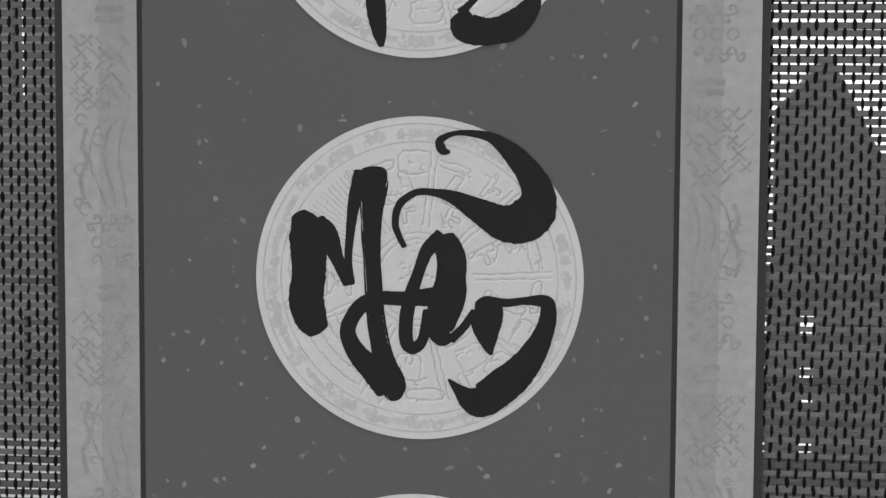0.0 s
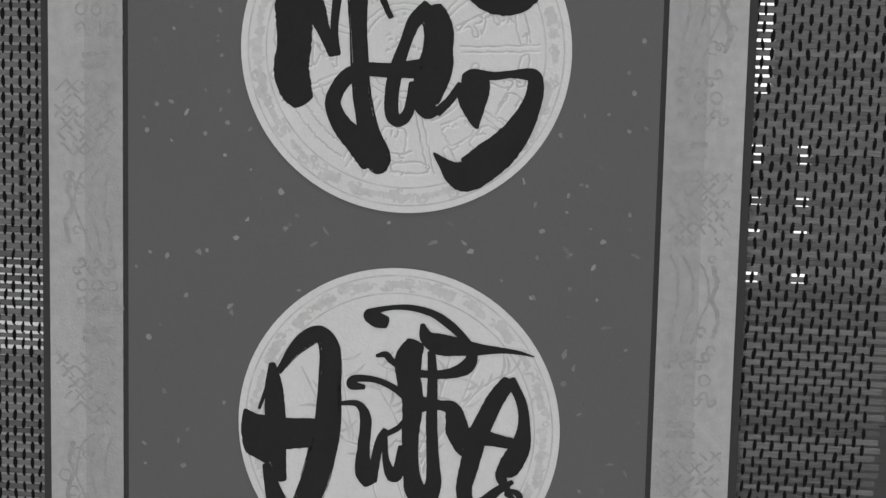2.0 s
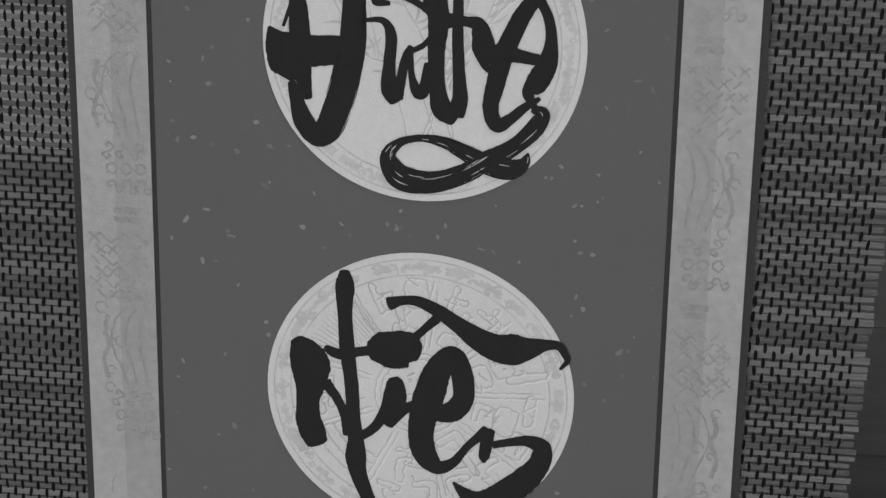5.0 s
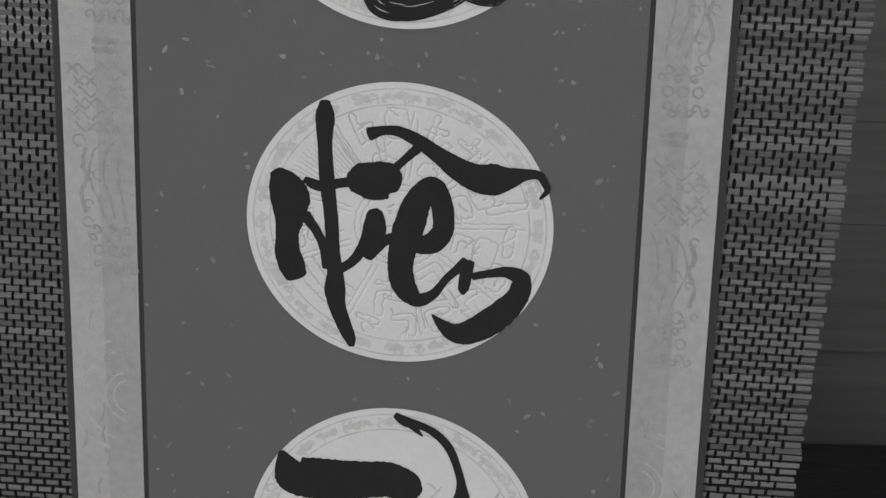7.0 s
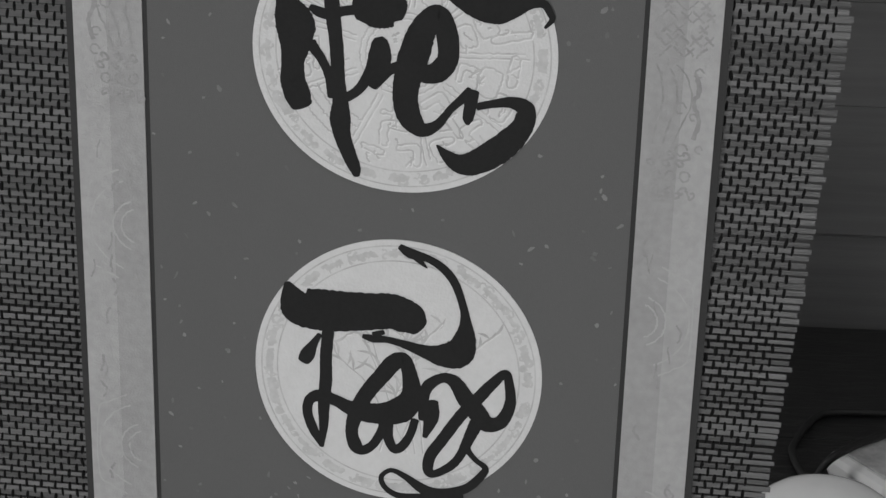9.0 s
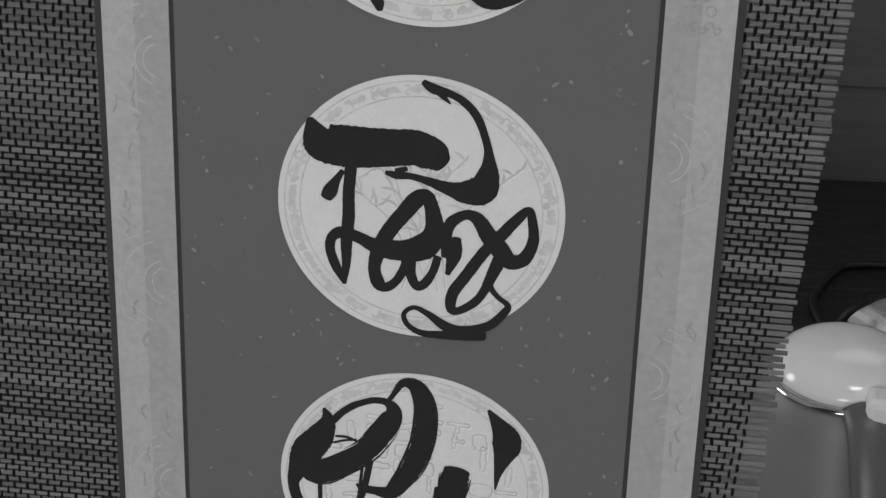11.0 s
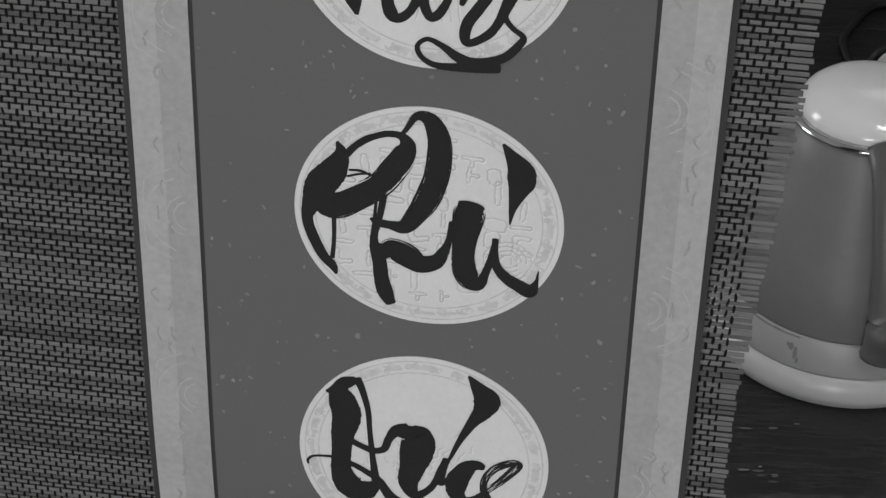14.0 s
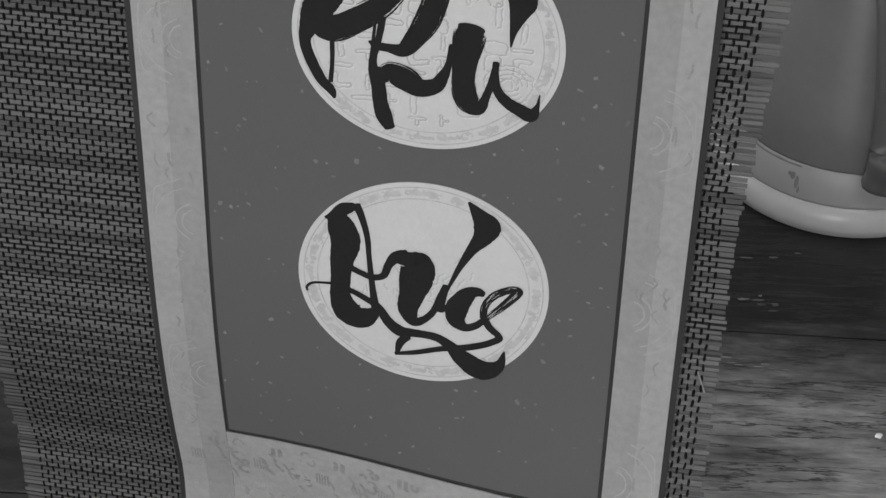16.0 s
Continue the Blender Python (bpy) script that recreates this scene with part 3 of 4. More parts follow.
brush(3, (-0.803, 0.323, 0.096), (-0.760, 0.251, 0.212), (-0.717, 0.151, 0.265), (-0.717, 0.022, 0.207), (-0.732, -0.093, 0.154), (-0.732, -0.222, 0.169), (-0.703, -0.323, 0.178), (-0.674, -0.395, 0.149))
brush(3, (-0.617, 0.036, 0.082), (-0.545, -0.065, 0.063), (-0.488, -0.179, 0.072), (-0.445, -0.308, 0.120))
brush(3, (-0.488, 0.811, 0.067), (-0.488, 0.710, 0.125), (-0.488, 0.524, 0.096), (-0.473, 0.280, 0.101), (-0.445, 0.036, 0.092), (-0.430, -0.208, 0.092), (-0.416, -0.352, 0.106), (-0.416, -0.466, 0.140), (-0.402, -0.581, 0.116), (-0.359, -0.710, 0.101), (-0.316, -0.811, 0.082), (-0.301, -0.868, 0.043))
brush(3, (-0.617, 0.280, 0.043), (-0.560, 0.251, 0.072), (-0.488, 0.237, 0.072), (-0.402, 0.265, 0.067), (-0.316, 0.280, 0.067))
brush(3, (-0.316, 0.280, 0.145), (-0.244, 0.294, 0.241), (-0.158, 0.294, 0.260), (-0.072, 0.308, 0.241), (-0.014, 0.294, 0.145))
brush(3, (-0.057, 0.366, 0.063), (0.029, 0.452, 0.053), (0.129, 0.552, 0.072))
brush(3, (-0.201, 0.610, 0.092), (-0.115, 0.638, 0.063), (-0.014, 0.638, 0.072), (0.115, 0.581, 0.092), (0.244, 0.495, 0.111), (0.373, 0.409, 0.154), (0.502, 0.352, 0.193), (0.617, 0.352, 0.212), (0.703, 0.366, 0.149), (0.803, 0.395, 0.082), (0.890, 0.395, 0.058), (0.933, 0.337, 0.048), (0.947, 0.294, 0.039), (0.904, 0.237, 0.019))
brush(3, (-0.373, -0.323, 0.063), (-0.287, -0.251, 0.067), (-0.215, -0.122, 0.082), (-0.187, -0.022, 0.096), (-0.158, 0.065, 0.101), (-0.143, -0.036, 0.120), (-0.172, -0.165, 0.106), (-0.201, -0.237, 0.063))
brush(3, (-0.158, -0.194, 0.053), (-0.086, -0.108, 0.072), (0.014, -0.079, 0.087))
brush(3, (-0.029, -0.108, 0.096), (0.100, -0.122, 0.116), (0.215, -0.108, 0.145), (0.287, -0.007, 0.140), (0.273, 0.165, 0.145), (0.215, 0.280, 0.135), (0.129, 0.194, 0.169), (0.072, 0.022, 0.202), (0.029, -0.151, 0.183), (0.014, -0.294, 0.169), (0.043, -0.423, 0.159), (0.129, -0.509, 0.106), (0.230, -0.466, 0.067), (0.316, -0.352, 0.053), (0.402, -0.265, 0.067), (0.445, -0.222, 0.077))
brush(3, (0.459, -0.222, 0.082), (0.445, -0.308, 0.082), (0.430, -0.409, 0.072), (0.430, -0.452, 0.024))
brush(3, (0.488, -0.323, 0.053), (0.603, -0.294, 0.058), (0.717, -0.280, 0.082), (0.803, -0.323, 0.125), (0.789, -0.438, 0.145), (0.703, -0.552, 0.178), (0.588, -0.653, 0.188), (0.459, -0.725, 0.164), (0.373, -0.725, 0.130), (0.301, -0.681, 0.082), (0.230, -0.610, 0.014))
brush(4, (-0.775, 0.624, 0.045), (-0.732, 0.509, 0.199), (-0.689, 0.452, 0.274), (-0.588, 0.438, 0.308), (-0.402, 0.438, 0.303), (-0.201, 0.452, 0.279), (-0.043, 0.466, 0.264), (0.072, 0.423, 0.249), (0.143, 0.366, 0.154))
brush(4, (-0.545, 0.251, 0.035), (-0.588, 0.179, 0.060), (-0.631, 0.093, 0.104), (-0.660, 0.036, 0.085))
brush(4, (-0.488, 0.280, 0.085), (-0.502, 0.093, 0.085), (-0.502, -0.093, 0.090), (-0.516, -0.280, 0.085), (-0.516, -0.452, 0.065), (-0.531, -0.624, 0.035))
brush(4, (-0.531, -0.610, 0.040), (-0.588, -0.495, 0.070), (-0.631, -0.366, 0.070), (-0.617, -0.265, 0.075), (-0.545, -0.222, 0.095), (-0.430, -0.251, 0.090), (-0.344, -0.294, 0.109), (-0.230, -0.323, 0.149), (-0.100, -0.323, 0.164), (0.029, -0.280, 0.199), (0.100, -0.165, 0.149), (0.086, -0.007, 0.109), (0.043, 0.108, 0.100), (-0.029, 0.079, 0.124), (-0.115, -0.036, 0.119), (-0.215, -0.179, 0.114), (-0.287, -0.337, 0.109), (-0.316, -0.481, 0.090), (-0.287, -0.595, 0.100), (-0.230, -0.624, 0.075), (-0.158, -0.567, 0.065), (-0.100, -0.452, 0.070), (-0.086, -0.395, 0.085))
brush(4, (-0.072, -0.409, 0.100), (-0.057, -0.509, 0.075), (-0.014, -0.595, 0.070), (0.043, -0.567, 0.070), (0.100, -0.466, 0.060), (0.129, -0.352, 0.060))
brush(4, (0.201, -0.337, 0.100), (0.187, -0.194, 0.075), (0.215, -0.079, 0.085), (0.316, -0.007, 0.075), (0.402, -0.036, 0.100), (0.488, -0.165, 0.129), (0.560, -0.251, 0.139), (0.631, -0.337, 0.124), (0.732, -0.308, 0.100), (0.789, -0.165, 0.080), (0.775, -0.007, 0.065), (0.746, 0.065, 0.060), (0.660, -0.022, 0.080), (0.560, -0.151, 0.090), (0.445, -0.294, 0.085), (0.330, -0.481, 0.085), (0.244, -0.624, 0.085), (0.230, -0.739, 0.075), (0.273, -0.768, 0.060), (0.387, -0.696, 0.065), (0.459, -0.595, 0.065), (0.516, -0.452, 0.085), (0.560, -0.337, 0.100))
brush(4, (0.258, -0.194, 0.065), (0.244, -0.323, 0.104), (0.201, -0.481, 0.035))
brush(4, (0.531, -0.423, 0.070), (0.502, -0.538, 0.050), (0.560, -0.624, 0.040), (0.631, -0.681, 0.045), (0.617, -0.739, 0.060), (0.516, -0.854, 0.070), (0.387, -0.911, 0.080), (0.273, -0.925, 0.090), (0.172, -0.882, 0.075), (0.072, -0.811, 0.050), (-0.029, -0.768, 0.037), (-0.100, -0.825, 0.037), (-0.072, -0.911, 0.042), (0.029, -0.968, 0.050), (0.201, -0.968, 0.070), (0.344, -0.954, 0.090), (0.473, -0.940, 0.090))
brush(4, (0.000, 0.954, 0.045), (0.072, 0.911, 0.075), (0.187, 0.882, 0.055), (0.287, 0.825, 0.060), (0.373, 0.725, 0.060), (0.430, 0.581, 0.055), (0.459, 0.452, 0.070), (0.459, 0.308, 0.154), (0.416, 0.194, 0.219), (0.316, 0.165, 0.179), (0.201, 0.179, 0.109), (0.057, 0.222, 0.065), (-0.072, 0.251, 0.050), (-0.172, 0.251, 0.060), (-0.244, 0.265, 0.035))
brush(4, (0.086, 0.911, 0.065), (0.143, 0.854, 0.040), (0.187, 0.811, 0.010))
brush(4, (-0.172, 0.280, 0.050), (-0.100, 0.308, 0.035))
brush(5, (-0.674, 0.588, 0.023), (-0.646, 0.488, 0.112), (-0.703, 0.344, 0.209), (-0.803, 0.201, 0.233), (-0.875, 0.029, 0.140), (-0.904, -0.100, 0.088), (-0.861, -0.258, 0.088), (-0.789, -0.416, 0.084), (-0.717, -0.502, 0.074), (-0.689, -0.574, 0.023))
brush(5, (-0.803, 0.086, 0.256), (-0.689, 0.043, 0.242), (-0.531, 0.129, 0.214), (-0.373, 0.244, 0.195), (-0.273, 0.373, 0.195), (-0.187, 0.516, 0.177), (-0.158, 0.617, 0.116), (-0.215, 0.689, 0.056), (-0.330, 0.689, 0.042), (-0.459, 0.631, 0.047), (-0.560, 0.545, 0.047), (-0.617, 0.473, 0.047), dry=True)
brush(5, (-0.603, 0.301, 0.019), (-0.516, 0.330, 0.019), (-0.430, 0.344, 0.019))
brush(5, (-0.588, 0.359, 0.019), (-0.502, 0.359, 0.023), (-0.430, 0.330, 0.019))
brush(5, (-0.703, -0.072, 0.037), (-0.703, -0.244, 0.033), (-0.717, -0.430, 0.037))
brush(5, (-0.330, 0.172, 0.056), (-0.359, -0.014, 0.051), (-0.402, -0.201, 0.060), (-0.387, -0.330, 0.093))
brush(5, (-0.387, 0.115, 0.023), (-0.402, -0.072, 0.028), (-0.416, -0.230, 0.033))
brush(5, (-0.215, 0.674, 0.042), (-0.158, 0.775, 0.042), (-0.100, 0.861, 0.056), (-0.029, 0.861, 0.093), (0.029, 0.803, 0.130), (0.072, 0.674, 0.163), (0.072, 0.502, 0.181), (0.043, 0.330, 0.181), (-0.014, 0.158, 0.177), (-0.086, 0.029, 0.144), (-0.172, -0.086, 0.112), (-0.287, -0.086, 0.065), (-0.373, -0.072, 0.056), (-0.430, -0.043, 0.019), dry=True)
brush(5, (-0.387, -0.273, 0.102), (-0.359, -0.430, 0.112), (-0.344, -0.574, 0.116), (-0.316, -0.689, 0.126), (-0.273, -0.789, 0.084))
brush(5, (-0.344, -0.359, 0.116), (-0.273, -0.287, 0.153), (-0.172, -0.330, 0.195), (-0.057, -0.402, 0.153), (0.057, -0.373, 0.116), (0.115, -0.287, 0.079), (0.158, -0.158, 0.037), (0.172, 0.000, 0.028), dry=True)
brush(5, (0.316, 0.158, 0.233), (0.301, 0.072, 0.233), (0.287, -0.057, 0.205), (0.273, -0.230, 0.172), (0.273, -0.387, 0.177), (0.316, -0.502, 0.163), (0.387, -0.531, 0.102), (0.430, -0.445, 0.060), (0.473, -0.301, 0.042), (0.502, -0.172, 0.051), dry=True)
brush(5, (0.502, -0.115, 0.051), (0.502, -0.215, 0.051), (0.516, -0.344, 0.070), (0.588, -0.445, 0.093), (0.703, -0.516, 0.112), (0.775, -0.545, 0.116), (0.818, -0.459, 0.037), (0.832, -0.359, 0.009))
brush(5, (0.531, 0.703, 0.023), (0.588, 0.617, 0.093), (0.660, 0.502, 0.195), (0.674, 0.402, 0.209), (0.646, 0.287, 0.126), (0.617, 0.158, 0.056), (0.603, 0.029, 0.012))
brush(6, (-0.775, 0.567, 0.029), (-0.717, 0.595, 0.072), (-0.631, 0.667, 0.120), (-0.545, 0.710, 0.072))
brush(6, (-0.689, 0.610, 0.145), (-0.646, 0.481, 0.231), (-0.617, 0.337, 0.236), (-0.646, 0.165, 0.193), (-0.660, -0.050, 0.159), (-0.660, -0.222, 0.178), (-0.603, -0.366, 0.241), (-0.502, -0.409, 0.241), (-0.416, -0.366, 0.145), (-0.359, -0.294, 0.048))
brush(6, (-0.531, 0.725, 0.072), (-0.488, 0.610, 0.058), (-0.445, 0.423, 0.048), (-0.430, 0.222, 0.043), (-0.416, 0.050, 0.048), (-0.402, -0.093, 0.053), (-0.387, -0.237, 0.067), (-0.373, -0.323, 0.072))
brush(6, (-0.933, -0.194, 0.019), (-0.933, -0.151, 0.024), (-0.890, -0.108, 0.024), (-0.789, -0.093, 0.024), (-0.717, -0.093, 0.034))
brush(6, (-0.703, -0.093, 0.048), (-0.560, -0.151, 0.053), (-0.459, -0.208, 0.058), (-0.359, -0.280, 0.067), (-0.273, -0.423, 0.092), (-0.172, -0.509, 0.111), (-0.057, -0.509, 0.082), (0.115, -0.524, 0.082), (0.230, -0.595, 0.101), (0.344, -0.710, 0.169), (0.473, -0.796, 0.202), (0.574, -0.782, 0.169), (0.646, -0.710, 0.087), (0.674, -0.581, 0.014))
brush(6, (-0.574, 0.093, 0.058), (-0.488, 0.050, 0.058), (-0.402, 0.022, 0.063), (-0.316, 0.050, 0.063), (-0.273, 0.165, 0.072), (-0.215, 0.251, 0.106), (-0.129, 0.280, 0.120))
brush(6, (-0.201, 0.237, 0.096), (-0.115, 0.237, 0.169), (-0.043, 0.194, 0.265), (-0.057, 0.036, 0.270), (-0.086, -0.108, 0.212), (-0.115, -0.265, 0.164), (-0.072, -0.380, 0.106), (0.000, -0.366, 0.072), (0.086, -0.265, 0.058), (0.143, -0.108, 0.063), (0.187, 0.007, 0.067))
brush(6, (0.344, 0.868, 0.024), (0.416, 0.768, 0.116), (0.488, 0.653, 0.217), (0.459, 0.538, 0.159), (0.387, 0.423, 0.096), (0.301, 0.251, 0.058), (0.244, 0.108, 0.039), (0.201, -0.007, 0.024))
brush(6, (0.187, 0.022, 0.058), (0.158, -0.122, 0.063), (0.143, -0.222, 0.072), (0.201, -0.194, 0.053), (0.258, -0.122, 0.087), (0.344, -0.036, 0.111), (0.430, -0.007, 0.096), (0.488, -0.022, 0.058))
brush(6, (0.373, -0.036, 0.120), (0.287, -0.165, 0.183), (0.273, -0.308, 0.154), (0.344, -0.380, 0.087), (0.430, -0.352, 0.067), (0.516, -0.265, 0.058), (0.531, -0.265, 0.058))
brush(6, (0.516, -0.265, 0.058), (0.631, -0.136, 0.058), (0.732, -0.007, 0.072), (0.760, 0.050, 0.058), (0.689, 0.050, 0.058), (0.574, -0.022, 0.058), (0.502, -0.136, 0.053), (0.488, -0.265, 0.053), dry="thin")
brush(6, (0.488, -0.237, 0.053), (0.545, -0.352, 0.063), (0.617, -0.423, 0.058), (0.617, -0.466, 0.063), (0.502, -0.538, 0.063), (0.344, -0.595, 0.063), (0.158, -0.638, 0.053), (-0.043, -0.710, 0.048), (-0.215, -0.753, 0.034))
brush(6, (-0.201, -0.739, 0.034), (-0.172, -0.624, 0.072), (-0.115, -0.552, 0.072))

# ---- faint printed ornament on the medallions ----


LAYER = [0]


def next_lift():
    LAYER[0] = (LAYER[0] + 1) % 24
    return LAYER[0] * 0.000004


HI = [None]


def curve(bm, k, pts, w, lift=0.00124):
    """A printed line and a pale painted highlight beside it, like a stamped relief."""
    lift += next_lift()
    line = [q + np.array((rng.gauss(0, 0.0028), rng.gauss(0, 0.0028), 0)) for q in spline([(x, y, w) for x, y in pts], 6)]
    ribbon(bm, line, on_disc(k, 0.0), lift, lift + 0.000004, rough=0.25, caps=False)
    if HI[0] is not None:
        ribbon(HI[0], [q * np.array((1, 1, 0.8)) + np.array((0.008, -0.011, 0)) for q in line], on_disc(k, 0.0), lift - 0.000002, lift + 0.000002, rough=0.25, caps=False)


def outline(bm, k, cx, cy, pts, size, turn, w=0.013):
    """A small closed double-line figure."""
    c, s = math.cos(turn), math.sin(turn)
    q = [(cx + (x * c - y * s) * size, cy + (x * s + y * c) * size) for x, y in pts]
    curve(bm, k, q + [q[0]], w)


FIGURES = (((-1, -.3), (1, -.3), (1, .3), (-1, .3)), ((-1, -1), (-.4, -1), (-.4, .4), (1, .4), (1, 1), (-1, 1)),
           ((-1, -.2), (-.2, -.2), (-.2, -1), (.2, -1), (.2, -.2), (1, -.2), (1, .2), (-1, .2)),
           ((-.6, -1), (.6, -1), (.8, 0), (.6, 1), (-.6, 1), (-.8, 0)), ((-.25, -1.2), (.25, -1.2), (.25, 1.2), (-.25, 1.2)))
rng = random.Random(21)
for k in range(7):
    bm = bmesh.new()
    # cloud curls in the ring band
    for i in range(30):
        a0 = 2 * math.pi * (i + rng.uniform(-0.2, 0.2)) / 30
        for j in range(5):
            a, r0 = a0 + rng.uniform(-0.075, 0.075), rng.uniform(0.872, 0.928)
            n, turn = rng.randint(3, 5), rng.uniform(0, 6.28)
            pts = [(r0 + 0.020 * math.cos(turn + 1.3 * q), a + 0.026 * math.sin(turn + 1.3 * q) + 0.006 * q) for q in range(n)]
            curve(bm, k, [(r * math.cos(g), r * math.sin(g)) for r, g in pts], rng.uniform(0.008, 0.024))
    for i in range(24):
        a0, span = 2 * math.pi * (i + rng.uniform(-0.15, 0.15)) / 24, rng.uniform(0.05, 0.11)
        curve(bm, k, [(0.900 * math.cos(a0 + span * q), 0.900 * math.sin(a0 + span * q)) for q in (-1, -0.4, 0.2, 1)], rng.uniform(0.03, 0.06))
    part("ring_ornament", bm, M_PRINT_B, medallions[k], "faint cloud scroll border")["kind"] = "stuff"
    bm = bmesh.new()
    HI[0] = bmesh.new()
    if k in (0, 1, 3):
        # spokes in double lines, rows of block figures between them, a fan of fine lines and a few arcs
        for i in range(9):
            a = 2 * math.pi * i / 9 + 0.05
            for d in (-0.018, 0.018):
                curve(bm, k, [(r * math.cos(a) - d * math.sin(a), r * math.sin(a) + d * math.cos(a)) for r in (0.33, 0.5, 0.66, rng.uniform(0.76, 0.82))], 0.011)
            if i in (3, 5):
                continue
            for r, n, sz in ((0.43, 1, 0.075), (0.58, 1, 0.09), (0.72, 2, 0.085)):
                for j in range(n):
                    b = a + 2 * math.pi / 9 * (j + 0.5 + rng.uniform(-0.06, 0.06)) / n
                    outline(bm, k, r * math.cos(b), r * math.sin(b), rng.choice(FIGURES), sz * rng.uniform(0.8, 1.15), b + rng.choice((0, math.pi / 2)), 0.013)
                    for q in range(2):
                        x, y = r * math.cos(b) + rng.uniform(-0.07, 0.07), r * math.sin(b) + rng.uniform(-0.07, 0.07)
                        curve(bm, k, [(x, y), (x + rng.uniform(-0.03, 0.03), y + rng.uniform(-0.03, 0.03)), (x + rng.uniform(-0.07, 0.07), y + rng.uniform(-0.07, 0.07))], 0.012)
        for i in range(14):
            a = 2.15 + 0.043 * i
            curve(bm, k, [(r * math.cos(a), r * math.sin(a)) for r in (0.50, 0.62 + 0.02 * (i % 3), 0.79)], 0.008)
        for r in (0.56, 0.62, 0.69, 0.76):
            curve(bm, k, [(r * math.cos(a), r * math.sin(a)) for a in np.linspace(3.55, 4.2, 8)], 0.012)
        for r in (0.25, 0.29):
            curve(bm, k, [(r * math.cos(a), r * math.sin(a)) for a in np.linspace(0.3, 5.9, 24)], 0.010)
        for i in range(26):
            x, y = rng.gauss(-0.05, 0.09), rng.gauss(0, 0.09)
            curve(bm, k, [(x, y), (x + 0.012, y + 0.012), (x + 0.02, y + 0.005)], 0.014)
    elif k in (2, 4):
        for i in range(7):
            x0, bend_x = rng.uniform(-0.15, 0.25), rng.uniform(-0.75, 0.75)
            stem = [(x0, -0.62), (x0 + bend_x * 0.25, -0.25 + rng.uniform(-0.1, 0.1)), (x0 + bend_x * 0.7, 0.08 + rng.uniform(-0.15, 0.2)), (x0 * 0.5 + bend_x, 0.36 + rng.uniform(-0.1, 0.15))]
            curve(bm, k, stem, 0.009)
            for p, q in zip(stem[1:], stem[2:]):
                for s in range(5):
                    u = rng.random()
                    x, y = p[0] + (q[0] - p[0]) * u, p[1] + (q[1] - p[1]) * u
                    an, ln = rng.uniform(0.2, 2.9), rng.uniform(0.08, 0.17)
                    lf = [(x, y, 0.004), (x + ln * 0.5 * math.cos(an), y + ln * 0.5 * math.sin(an), 0.020), (x + ln * math.cos(an + 0.2), y + ln * math.sin(an + 0.2), 0.003)]
                    ribbon(bm, spline(lf, 4), on_disc(k, 0.0), 0.00124 + next_lift(), 0.00134, caps=False)
    elif k == 5:
        for i in range(8):
            for j in range(11):
                x, y = -0.65 + 0.19 * i + rng.uniform(-0.02, 0.02), -0.72 + 0.145 * j
                if x * x + y * y < 0.6 and rng.random() < 0.85:
                    outline(bm, k, x, y, rng.choice(FIGURES), 0.066 * rng.uniform(0.7, 1.2), rng.choice((0, math.pi / 2)) + rng.uniform(-0.15, 0.15), 0.014)
        for r in (0.06, 0.10, 0.14, 0.18):
            curve(bm, k, [(0.60 + r * math.cos(a), -0.32 + r * math.sin(a)) for a in np.linspace(0, 5.6, 14)], 0.010)
    else:
        for i in range(60):
            a, r = rng.uniform(0, 6.28), rng.uniform(0.05, 0.45)
            x, y = r * math.cos(a) * 1.2 - 0.05, r * math.sin(a) - 0.05
            curve(bm, k, [(x, y), (x + rng.uniform(-0.03, 0.03), y + 0.03), (x + rng.uniform(-0.05, 0.05), y + 0.07)], 0.012)
    # the pale lines paint an embossed highlight; they are not raised
    part("line_drawing", bm, M_PRINT if k != 6 else M_PRINT_B, medallions[k], "faint grey printed drawing")["kind"] = "stuff"
    part("line_relief", HI[0], M_PRINT_HI, medallions[k], "pale highlight lines painted beside the printed drawing")["kind"] = "stuff"
    HI[0] = None

# ---- woven figures of the brocade ----


def cloth(x, z, h):
    return hung(x, -0.00100 - h, z)


def wovenline(bm, pts, w):
    h = 0.00002 + next_lift()
    line = [q + np.array((rng.gauss(0, 0.00015), rng.gauss(0, 0.00015), 0)) for q in spline([(x, z, w) for x, z in pts], 6)]
    ribbon(bm, line, cloth, h, h + 0.000004, rough=0.35, caps=False)


